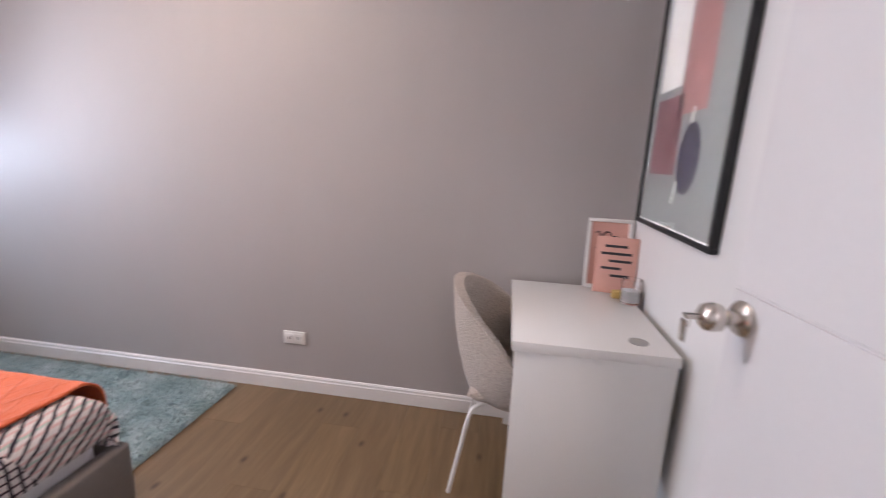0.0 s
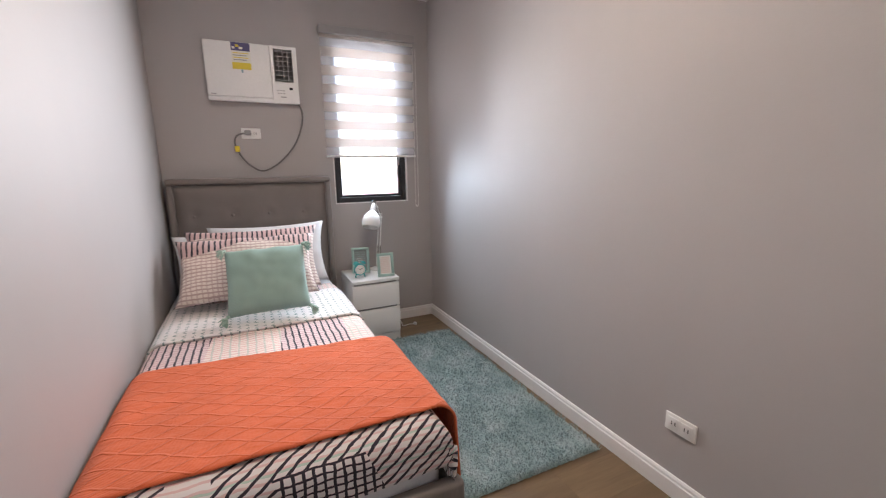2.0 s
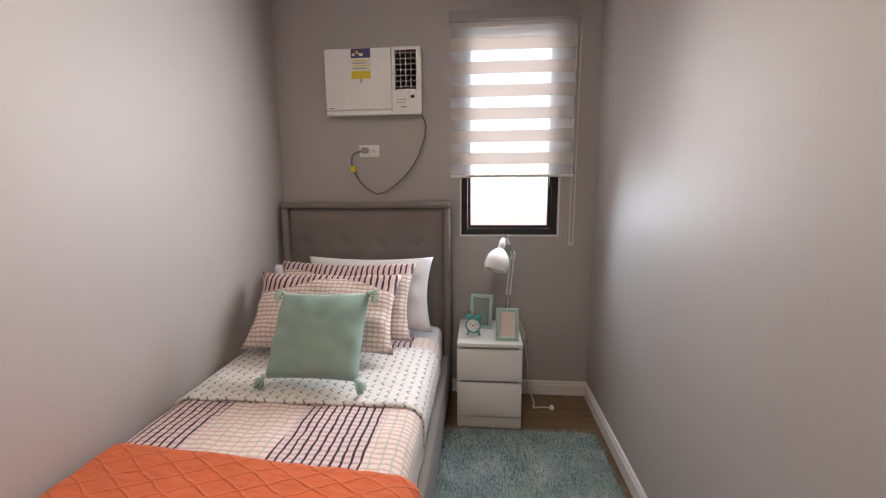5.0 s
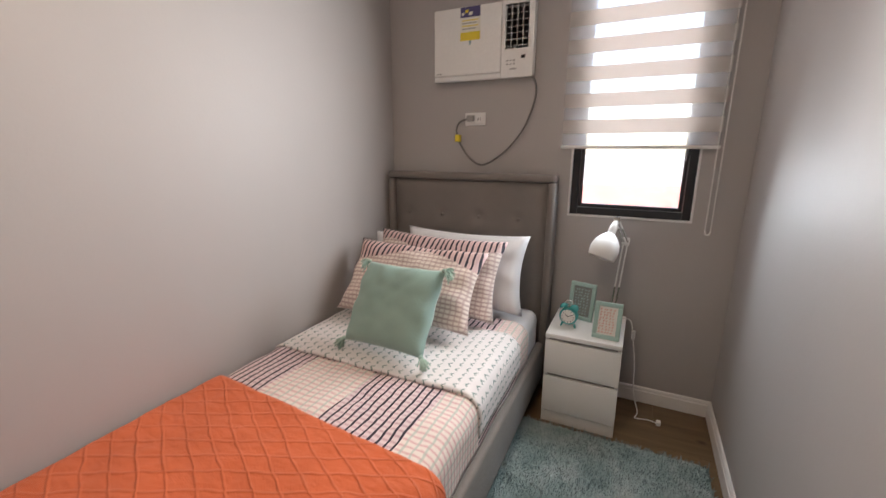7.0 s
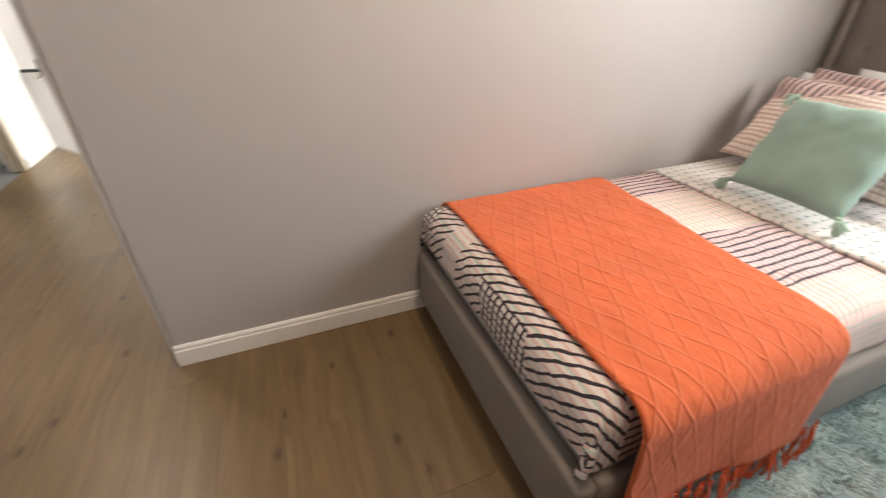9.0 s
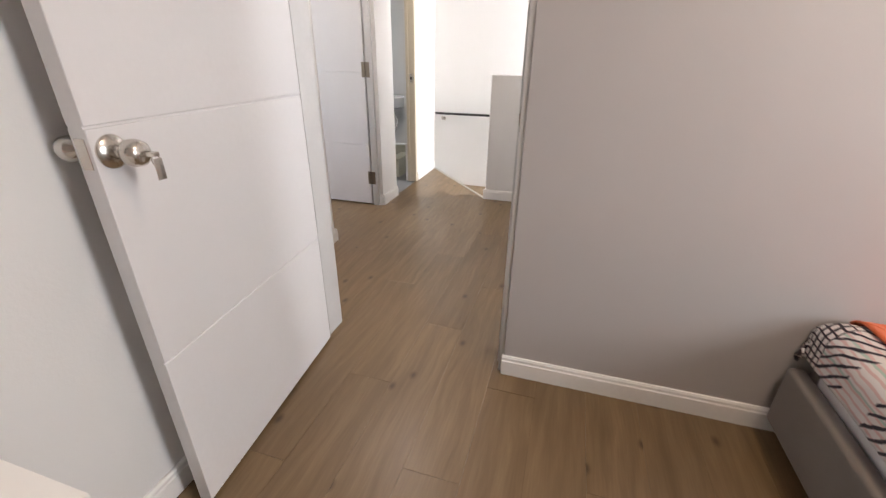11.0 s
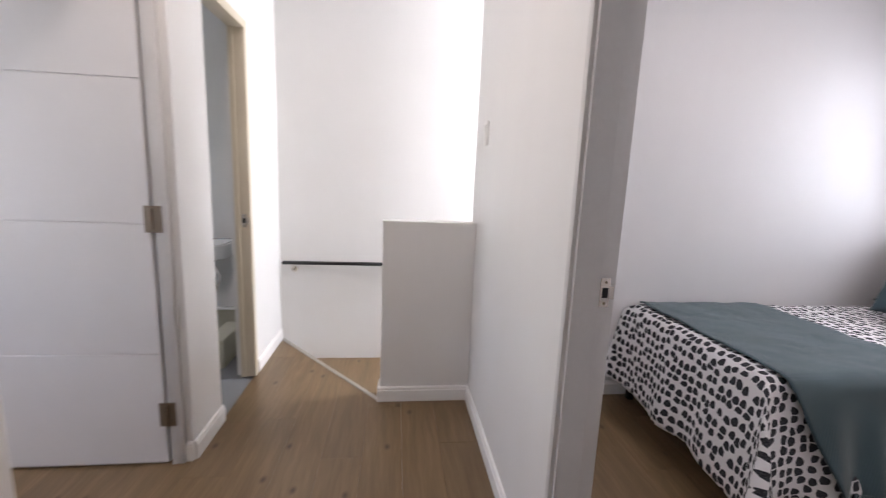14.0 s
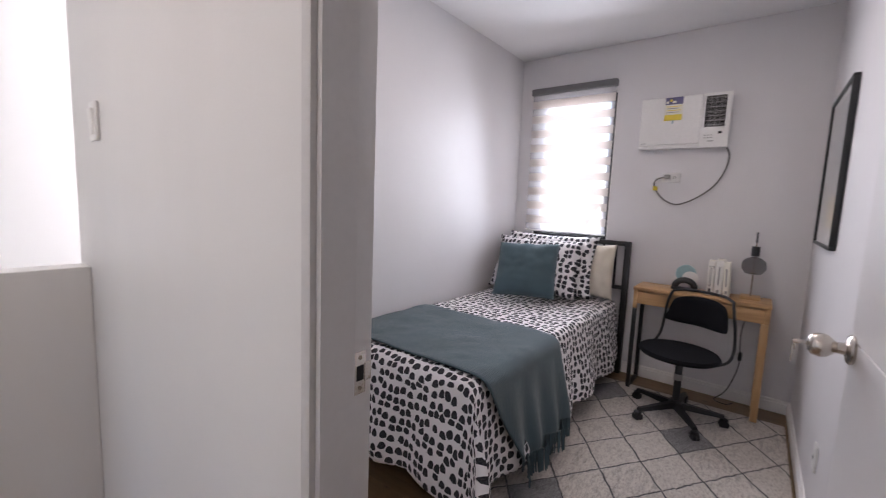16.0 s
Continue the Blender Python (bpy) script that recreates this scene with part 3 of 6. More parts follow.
def drape(name, flat, bed, top, r, material, parent, thick=0.012, step=0.02, folds=0.0, wave=14.0, ripple=0.004, seed=0.0, floor_z=0.02, label="", flare=0.0, creases=9.0, skew=0.0, taper=0.0, corner=0.0):
    """Cloth laid over a bed: flat = (u0, u1, v0, v1) on the cloth, bed = (x1, y0, y1) the foot and sides it bends over."""
    u0, u1, v0, v1 = flat
    x1, y0, y1 = bed
    nu, nv = int((u1 - u0) / step) + 1, int((v1 - v0) / step) + 1
    bm = bmesh.new()
    uv = bm.loops.layers.uv.new("UVMap")
    quarter = r * math.pi / 2

    def over(d):
        if d <= 0:
            return d, 0.0
        if d < quarter:
            return r * math.sin(d / r), r * (1 - math.cos(d / r))
        return r, r + d - quarter

    grid, flat_of = [], {}
    for j in range(nv):
        row = []
        for i in range(nu):
            u, v = u0 + (u1 - u0) * i / (nu - 1), v0 + (v1 - v0) * j / (nv - 1)
            flat_u = u
            u += skew * (1 - i / (nu - 1)) * (v - v0) - taper * i / (nu - 1) * max(0.0, v - y1)
            ox, fx = over(u - (x1 - r))
            x = x1 - r + ox
            if v > (y0 + y1) / 2:
                oy, fy = over(v - (y1 - r))
                y, sgn = y1 - r + oy, 1
            else:
                oy, fy = over((y0 + r) - v)
                y, sgn = y0 + r - oy, -1
            fall = (fx ** 4 + fy ** 4) ** 0.25
            z = top - fall + ripple * (soft((u, v, 0), creases, seed) + 0.5 * soft((u, v, 0), creases * 2.4, seed + 5)) * (1.0 if fall < r else 0.5)
            if folds and fall > r:
                k = min(1, (fall - r) / 0.35)
                if fx >= fy:
                    x += k * (folds * math.sin(wave * v + 2 * soft((v, 0, seed), 3)) + flare)
                if fy >= fx:
                    y += sgn * k * (folds * math.sin(wave * u + 2 * soft((u, 1, seed), 3)) + flare)
            if corner and fx > 0 and fy > 0:
                k = min(fx, fy) / 0.4
                x, y, z = x + corner * k * 0.8, y + sgn * corner * k, z - 0.3 * corner * k
            vert = bm.verts.new((x, y, max(z, floor_z)))
            flat_of[vert] = (flat_u + 10, v + 10)
            row.append(vert)
        grid.append(row)
    for j in range(nv - 1):
        for i in range(nu - 1):
            f = bm.faces.new((grid[j][i], grid[j][i + 1], grid[j + 1][i + 1], grid[j + 1][i]))
            for loop in f.loops:
                loop[uv].uv = flat_of[loop.vert]
    ob = part(name, bm, material, parent, label, smooth=180)
    mod = ob.modifiers.new("thickness", "SOLIDIFY")
    mod.thickness, mod.offset = thick, -1
    return ob


def lettering(name, text, size, m, material, parent, depth=0.0006):
    curve = bpy.data.curves.new("letters", "FONT")
    curve.body, curve.size, curve.extrude, curve.align_x, curve.align_y = text, size, depth, "CENTER", "CENTER"
    curve.resolution_u = 2
    tmp = bpy.data.objects.new("letters", curve)
    me = bpy.data.meshes.new_from_object(tmp)
    bpy.data.objects.remove(tmp)
    me.materials.append(material)
    me.transform(Matrix.Translation(-OFFSET.get(parent.name, Vector((0, 0, 0)))) @ m)
    ob = new(name, me)
    ob.parent = parent
    OFFSET[ob.name] = OFFSET.get(parent.name, Vector((0, 0, 0)))
    return ob


# ---- the plan ----
XW, XE, YN, Y1S = -3.175, 0.865, 1.985, 0.058      # first bedroom
Y2N, Y2S, X2E = -0.125, -2.285, -0.10              # second bedroom
XH, XHE, YST = 0.026, 1.38, -3.25                  # landing: west, east and far wall
CEILING, CEILING_1, HEAD = 2.67, 2.59, 2.21
OUT = -3.34


def structure(name, bm, material, label, category, smooth=0):
    return tagged(part(name, bm, material, None, smooth=smooth), label, category, kind="structure")


structure("wall_west", boxes(
    (OUT, XW, YN - 0.207, YN + 0.15, -0.2, CEILING), (OUT, XW, Y2N, 1.178, 0, CEILING), (OUT, XW, 1.178, 1.778, 0, 1.03), (OUT, XW, 1.178, 1.778, 2.235, CEILING)),
    GREY, "grey painted bedroom wall with a window opening", "wall")
structure("wall_west_second", boxes(
    (OUT, XW, -1.42, Y2N, 0, CEILING), (OUT, XW, Y2S - 0.1, -2.11, 0, CEILING), (OUT, XW, -2.11, -1.42, 0, 1.06), (OUT, XW, -2.11, -1.42, 2.30, CEILING)),
    PALE, "pale grey painted bedroom wall with a window opening", "wall")
structure("wall_north", boxes((XW, XE, YN, YN + 0.15, 0, CEILING)), GREY, "grey painted bedroom wall with a soft sheen", "wall")
structure("wall_east", boxes((XE, XE + 0.15, Y1S, YN, 0, CEILING)), WHITE, "white painted bedroom wall", "wall")
structure("wall_south", boxes((XW, 0.006, -0.030, Y1S, 0, CEILING), (0.006, 0.838, -0.030, Y1S, HEAD, CEILING), (0.838, XE, -0.030, Y1S, 0, CEILING)),
          GREY, "warm grey painted wall beside the bed", "wall")
structure("wall_north_second", boxes((XW, X2E, Y2N, -0.031, 0, CEILING)), PALE, "pale grey wall behind the open door", "wall")
structure("wall_south_second", boxes((XW, X2E, Y2S - 0.1, Y2S, 0, CEILING)), PALE, "pale grey painted wall along the bed", "wall")
structure("wall_landing_west", boxes((X2E, XH, Y2S - 0.1, -0.99, 0, CEILING), (X2E, XH, -0.99, -0.118, HEAD, CEILING), (X2E, -0.012, -0.118, -0.031, 0, CEILING), (XH, 0.838, -0.045, -0.031, HEAD, CEILING)),
          WHITE, "white painted wall of the landing", "wall")
structure("wall_landing_north", boxes((0.838, XHE, -0.045, -0.031, 0, CEILING), (XE + 0.15, XHE, -0.031, 0.06, 0, CEILING)), WHITE, "white wall beside the bedroom door", "wall")
structure("wall_landing_east", boxes(
    (XHE, XHE + 0.12, -0.935, 0.06, 0, CEILING), (XHE, XHE + 0.12, -1.775, -0.935, 2.24, CEILING), (XHE, XHE + 0.12, -2.085, -1.775, 0, CEILING),
    (XHE, XHE + 0.12, -2.63, -2.085, 2.17, CEILING), (XHE, XHE + 0.12, YST, -2.63, -2.6, CEILING)), WHITE, "white landing wall with two door openings", "wall")
structure("wall_stair", boxes((-2.4, XHE + 0.12, YST - 0.12, YST, -2.6, CEILING)), WHITE, "tall bright white wall of the stairwell", "wall")
structure("wall_stair_end", boxes((-2.4, -2.25, YST, Y2S - 0.1, -2.6, 0.75), (-2.4, -2.25, YST, -3.2, 0.75, CEILING), (-2.4, -2.25, -2.44, Y2S - 0.1, 0.75, CEILING), (-2.4, -2.25, -3.2, -2.44, 2.35, CEILING)),
          WHITE, "white stairwell wall with a window opening", "wall")
structure("wall_stair_side", boxes((-2.25, 0.555, Y2S - 0.16, Y2S - 0.1, -2.6, 0)), WHITE, "white wall under the landing", "wall")
structure("half_wall", box(XH, 0.555, -2.35, -2.252, 0, 1.08, 0.004), WHITE, "low white wall guarding the stairwell", "wall")
structure("ceiling", boxes((OUT, XE + 0.15, -0.02, YN + 0.15, CEILING_1, CEILING + 0.12), (OUT, XHE + 2.2, YST - 0.12, -0.021, CEILING, CEILING + 0.12), (XE + 0.151, XHE + 0.12, -0.02, 0.06, CEILING, CEILING + 0.12)), CEIL, "flat white painted ceiling", "ceiling")
# room beyond the third door and the bathroom; window openings unseen, added for the fill lamps
# back wall set close behind the open leaf to darken its hinge gap
structure("wall_third_room", boxes((XHE + 0.12, 3.5, -0.5, -0.4, 0, CEILING), (3.5, 3.6, -2.0, -0.4, 0, 0.9), (3.5, 3.6, -2.0, -0.4, 2.1, CEILING), (3.5, 3.6, -0.75, -0.4, 0.9, 2.1), (3.5, 3.6, -2.0, -1.65, 0.9, 2.1), (XHE + 0.12, 3.5, -1.98, -1.868, 0, CEILING)), WHITE, "white wall of the room behind the third door", "wall")
structure("wall_bath", boxes((XHE + 0.12, 3.5, YST - 0.12, YST, 0.26, CEILING), (3.5, 3.6, YST - 0.12, -1.98, 0, 1.4), (3.5, 3.6, YST - 0.12, -1.98, 2.0, CEILING), (3.5, 3.6, YST - 0.12, -2.85, 1.4, 2.0), (3.5, 3.6, -2.35, -1.98, 1.4, 2.0)), WHITE, "white bathroom wall", "wall")
structure("bath_skirting", boxes((XHE + 0.12, 3.5, YST - 0.12, YST + 0.012, 0, 0.24)), BATH_BEIGE, "beige tiled base of the bathroom wall", "wall")
structure("bath_ledge", box(XHE + 0.12, 3.5, YST, YST + 0.03, 0.24, 0.26, 0.004), CERAMIC, "white ledge over the beige tiles", "trim")
structure("bath_floor", boxes((XHE + 0.003, 3.5, YST, -1.98, -0.06, -0.012)), TILE, "dark grey tiled bathroom floor", "floor")
structure("bath_curb", box(1.62, 1.74, -3.1, -2.72, -0.012, 0.19, 0.006), BATH_BEIGE, "beige curb on the bathroom floor", "curb")

# ---- skirting boards ----
def skirting(name, a, b, inward, material=TRIM, h=0.09, d=0.016):
    """A board along a wall from a to b with a stepped, rounded top."""
    a, b, nrm = Vector((*a, 0)), Vector((*b, 0)), Vector((*inward, 0))
    bm = bmesh.new()
    prof = [(0, 0), (d, 0), (d, h - 0.022), (d - 0.004, h - 0.018), (d - 0.004, h - 0.007), (d - 0.009, h), (0, h)]
    ends = []
    for p in (a, b):
        ends.append([bm.verts.new(p + nrm * o + Vector((0, 0, z + 0.001))) for o, z in prof])
    for i in range(len(prof)):
        j = (i + 1) % len(prof)
        bm.faces.new((ends[0][i], ends[0][j], ends[1][j], ends[1][i]))
    bm.faces.new(ends[0]), bm.faces.new(ends[1][::-1])
    bmesh.ops.recalc_face_normals(bm, faces=bm.faces)
    return tagged(part(name, bm, material, None, smooth=0), "white painted skirting board with a stepped top", "baseboard", kind="structure")


for a, b, n in (((XW, YN), (XE, YN), (0, -1)), ((XW, Y1S), (XW, YN), (1, 0)), ((XW, Y1S), (0.012, Y1S), (0, 1)), ((XE, Y1S), (XE, YN), (-1, 0)),
                ((XW, Y2S), (XW, Y2N), (1, 0)), ((XW, Y2N), (X2E, Y2N), (0, -1)), ((XW, Y2S), (X2E, Y2S), (0, 1)), ((X2E, Y2S), (X2E, -0.99), (-1, 0)),
                ((XH, -2.252), (XH, -0.955), (1, 0)), ((XH, -2.252), (0.571, -2.252), (0, 1)), ((0.555, -2.35), (0.555, -2.252), (1, 0)),
                ((XHE, -0.935), (XHE, -0.045), (-1, 0)), ((XHE - 0.016, -0.935), (XHE + 0.12, -0.935), (0, -1)), ((0.84, -0.045), (XHE, -0.045), (0, -1)),
                ((XHE, -2.085), (XHE, -1.775), (-1, 0)), ((XHE, -1.775), (XHE + 0.03, -1.775), (0, 1)), ((XHE, YST + 0.03), (XHE, -2.645), (-1, 0))):
    skirting("baseboard", a, b, n)

# ---- door frames ----
def jambs(name, x0, x1, y0, y1, head, across, material=JAMB, w=0.03, stop=0.012, side=1, label="white painted door frame"):
    """Lining boards of a doorway with a stop; across: the axis along which one walks through."""
    root = tagged(thing(name, label, "door frame", (x0, y0, 0)), kind="structure")
    if across == "y":
        post = lambda a: box(a, a + w, y0, y1, 0, head, 0.002)
        part("jamb", post(x0), material, root), part("jamb", post(x1 - w), material, root)
        part("head", box(x0 + w, x1 - w, y0, y1, head - w, head, 0.002), material, root)
        m = y0 + 0.055
        part("stop", boxes((x0 + w, x0 + w + stop, y0 + 0.02, m, 0, head - w), (x1 - w - stop, x1 - w, y0 + 0.02, m, 0, head - w)), material, root, smooth=0)
    else:
        post = lambda a: box(x0, x1, a, a + w, 0, head, 0.002)
        part("jamb", post(y0), material, root), part("jamb", post(y1 - w), material, root)
        part("head", box(x0, x1, y0 + w, y1 - w, head - w, head, 0.002), material, root)
        a, b = (x0 + 0.05, x1 - 0.012) if side > 0 else (x0 + 0.012, x1 - 0.05)
        part("stop", boxes((a, b, y0 + w, y0 + w + stop, 0, head - w), (a, b, y1 - w - stop, y1 - w, 0, head - w)), material, root, smooth=0)
    return root


f1 = tagged(thing("door_frame_1", "white painted door frame", "door frame", (0.4, 0, 0)), kind="structure")
part("jamb", box(0.006, 0.026, -0.060, Y1S - 0.006, 0, HEAD, 0.002), JAMB, f1)
part("jamb", box(0.832, 0.8385, -0.060, Y1S - 0.006, 0, HEAD, 0.002), JAMB, f1)
part("head", box(0.026, 0.832, -0.060, Y1S - 0.006, HEAD - 0.02, HEAD, 0.002), JAMB, f1)
part("stop", box(0.026, 0.038, -0.040, -0.005, 0, HEAD - 0.02), JAMB, f1, smooth=0)
f2 = tagged(thing("door_frame_2", "white painted door frame", "door frame", (X2E, -0.988, 0)), kind="structure")
part("jamb", box(X2E - 0.004, XH + 0.004, -0.988, -0.964, 0, HEAD, 0.002), JAMB, f2)
part("jamb", box(X2E - 0.004, -0.016, -0.142, -0.119, 0, HEAD, 0.002), JAMB, f2)
part("head", box(X2E - 0.004, XH + 0.004, -0.964, -0.142, HEAD - 0.024, HEAD, 0.002), JAMB, f2)
part("stop", box(X2E + 0.046, XH - 0.008, -0.964, -0.952, 0, HEAD - 0.024), JAMB, f2, smooth=0)
jambs("door_frame_3", XHE + 0.03, XHE + 0.079, -1.775, -0.935, 2.24, "x", side=1, stop=0.001)
f4 = tagged(thing("door_frame_4", "beige varnished bathroom door frame", "door frame", (XHE, -2.63, 0)), kind="structure")
part("jamb", box(XHE - 0.012, XHE + 0.08, -2.63, -2.585, 0, 2.17, 0.002), BEIGE, f4)
part("jamb", box(XHE + 0.02, XHE + 0.08, -2.092, -2.085, 0, 2.17, 0.002), BEIGE, f4)
part("head", box(XHE - 0.012, XHE + 0.08, -2.585, -2.092, 2.125, 2.17, 0.002), BEIGE, f4)
part("stop", box(XHE + 0.05, XHE + 0.075, -2.585, -2.577, 0, 2.125), BEIGE, f4, smooth=0)


def strike(parent, c, axis, out):
    """A latch plate let into a jamb, with its dark mouth and two screws."""
    x, y, z = c
    h, w, t = 0.04, 0.014, 0.0025
    if axis == "x":
        plate = box(x - w, x + w, y, y + out * t, z - h, z + h, 0.001)
        mouth = box(x - 0.008, x + 0.008, y + out * t * 0.5, y + out * t * 1.4, z - 0.014, z + 0.014)
        pins = [((x, y + out * t, z + s), (x, y + out * (t + 0.001), z + s)) for s in (-0.029, 0.029)]
        lip = box(x - w - 0.012, x - w + 0.003, y + out * 0.001, y + out * 0.0035, z - 0.018, z + 0.018, 0.0008)
    else:
        plate = box(x, x + out * t, y - w, y + w, z - h, z + h, 0.001)
        mouth = box(x + out * t * 0.5, x + out * t * 1.4, y - 0.008, y + 0.008, z - 0.014, z + 0.014)
        pins = [((x + out * t, y, z + s), (x + out * (t + 0.001), y, z + s)) for s in (-0.029, 0.029)]
        lip = box(x + out * 0.001, x + out * 0.0035, y + w - 0.003, y + w + 0.012, z - 0.018, z + 0.018, 0.0008)
    p = part("strike_plate", merged(plate, lip), STEEL, parent, "nickel strike plate")
    part("latch_hole", mouth, DARKHOLE, p)
    for a, b in pins:
        part("screw", rod(a, b, 0.004, 10), BRONZE, p)


strike(f1, (0.026, 0.028, 1.03), "y", 1)
strike(f2, (-0.075, -0.964, 1.038), "x", 1)
strike(f4, (1.405, -2.585, 1.02), "x", 1)


def leaf(name, label, at, turn, height, knob_z, hinges=True, mirror=1, group="white doors"):
    """A flush door leaf in its own frame: hinge at 0, width along +x, face towards -y * mirror; three routed grooves, knob with key."""
    w, t = 0.80, 0.04
    root = thing(name, label, "door", at, turn, group, world=False)
    y0, y1 = (0.0, t) if mirror > 0 else (-t, 0.0)
    g = 0.005
    levels = [0.0, height * 0.24, height * 0.4955, height * 0.751, height]
    bm = box(0.0, w, y0 + 0.004, y1 - 0.004, 0.012, height)
    for a, b in zip(levels, levels[1:]):
        for ya, yb in ((y0, y0 + 0.006), (y1 - 0.006, y1)):
            box(0.0, w, ya, yb, (0.012 if a == 0 else a + g / 2), (height if b == height else b - g / 2), 0.0016, 1, into=bm)
    slab = part("leaf", bm, DOOR, root)
    for s in (-1, 1):
        y = y0 if s < 0 else y1
        m = pose(w - 0.038, y, knob_z, 90 if s < 0 else -90, 0, 0)
        k = part("knob", lathe([(0.0, 0.0), (0.033, 0.0), (0.034, 0.005), (0.030, 0.010), (0.014, 0.014), (0.0125, 0.028), (0.017, 0.034), (0.0255, 0.044), (0.0275, 0.056), (0.0245, 0.070), (0.016, 0.077), (0.0, 0.078)], 28, m=m), STEEL, root, "brushed nickel door knob")
        if s * mirror < 0:
            part("key", boxes((w - 0.045, w - 0.031, y - mirror * 0.108 - 0.003, y - mirror * 0.078, knob_z - 0.004, knob_z + 0.004), (w - 0.048, w - 0.028, y - mirror * 0.104 - 0.0012, y - mirror * 0.104 + 0.0012, knob_z - 0.05, knob_z - 0.008), bevel=0.0005), STEEL, root, "keys hanging from the knob")
            part("key_ring", tube([(w - 0.038 + 0.010 * math.cos(a), y - mirror * 0.1, knob_z - 0.012 + 0.010 * math.sin(a)) for a in (0, 1.05, 2.1, 3.14, 4.2, 5.25)], 0.0012, 6, True), STEEL, root)
    part("latch", box(w, w + 0.002, (y0 + y1) / 2 - 0.012, (y0 + y1) / 2 + 0.012, knob_z - 0.03, knob_z + 0.03, 0.0005), STEEL, root)
    if hinges:
        for z in (height * 0.112, height * 0.505, height * 0.905):
            h = part("hinge", rod((-0.006, y0 - 0.004 if mirror > 0 else y1 + 0.004, z - 0.045), (-0.006, y0 - 0.004 if mirror > 0 else y1 + 0.004, z + 0.045), 0.007, 12), BRONZE, root, "dark bronze hinge")
            part("hinge_plate", box(-0.045, 0.022, (y0 - 0.003) if mirror > 0 else y1, y0 if mirror > 0 else (y1 + 0.003), z - 0.055, z + 0.055), BRONZE, h)
    return root


leaf("door_1", "white flush bedroom door standing open, with grooves", (0.812, 0.085, 0), 95.6, 2.18, 1.03, False, -1)
leaf("door_2", "white flush door open against the bedroom wall", (-0.10, -0.192, 0), 182.0, 2.18, 1.06, False, -1)
leaf("door_3", "white flush door with three grooves, open at the landing", (1.475, -1.742, 0), 0.0, 2.20, 1.03, True, -1)


# ---- ceiling downlights ----
GLOW = Graph("lamp_diffuser")
GLOW = GLOW.done((0.8, 0.78, 0.74), 0.5, Emission_Color=(1.0, 0.88, 0.74), Emission_Strength=6.0)
# drawn fixtures for lamps out of view; the landing's is made up
for x, y, z, watts, colour in DOWNLIGHTS:
    d = thing("ceiling_downlight", "unseen round white flush ceiling downlight, lit", "ceiling light", (x, y, z - 0.012), group="ceiling downlights", world=False)
    part("ring", lathe([(0.078, 0.0), (0.098, 0.002), (0.1, 0.012), (0.078, 0.012)], 40), PLASTIC, d)
    part("diffuser", lathe([(0.0, 0.006), (0.078, 0.006), (0.078, 0.010), (0.0, 0.010)], 40), GLOW, d, "glowing diffuser")

# ---- windows, blinds ----
def window(name, y0, y1, z0, z1, label):
    """A black framed pane set in the wall's opening, with white reveal boards."""
    root = tagged(thing(name, label, "window", (XW, y0, z0)), kind="structure")
    a, b, w = XW - 0.085, XW - 0.025, 0.045
    frame_bm = boxes((a, b, y0, y0 + w, z0, z1), (a, b, y1 - w, y1, z0, z1), (a, b, y0 + w, y1 - w, z0, z0 + w), (a, b, y0 + w, y1 - w, z1 - w, z1), bevel=0.003)
    part("window_frame", frame_bm, FRAME_BLACK, root, "black aluminium frame")
    s = w + 0.002
    part("sash", boxes((a + 0.015, b - 0.012, y0 + s, y0 + s + 0.018, z0 + s, z1 - s), (a + 0.015, b - 0.012, y1 - s - 0.018, y1 - s, z0 + s, z1 - s),
                       (a + 0.015, b - 0.012, y0 + s + 0.018, y1 - s - 0.018, z0 + s, z0 + s + 0.018), (a + 0.015, b - 0.012, y0 + s + 0.018, y1 - s - 0.018, z1 - s - 0.018, z1 - s), bevel=0.002), FRAME_BLACK, root)
    part("window_handle", box(b - 0.012, b + 0.02, y1 - 0.062, y1 - 0.048, z0 + 0.3, z0 + 0.42, 0.004), FRAME_BLACK, root)
    pane = part("pane", box((a + b) / 2 - 0.003, (a + b) / 2 + 0.003, y0 + s + 0.015, y1 - s - 0.015, z0 + s + 0.015, z1 - s - 0.015), GLASS, root, "clear glass pane", 0)
    pane.visible_shadow = False
    part("reveal", boxes((b + 0.001, XW + 0.004, y0, y0 + 0.008, z0 + 0.008, z1), (b + 0.001, XW + 0.004, y1 - 0.008, y1, z0 + 0.008, z1), (b + 0.001, XW + 0.006, y0, y1, z0, z0 + 0.008)), TRIM, root, "white reveal boards", 0)
    return root


window("window_1", 1.178, 1.778, 1.03, 2.235, "black aluminium window behind a half-lowered striped blind")
window("window_2", -2.11, -1.42, 1.06, 2.30, "black aluminium window glowing behind a lowered striped blind")


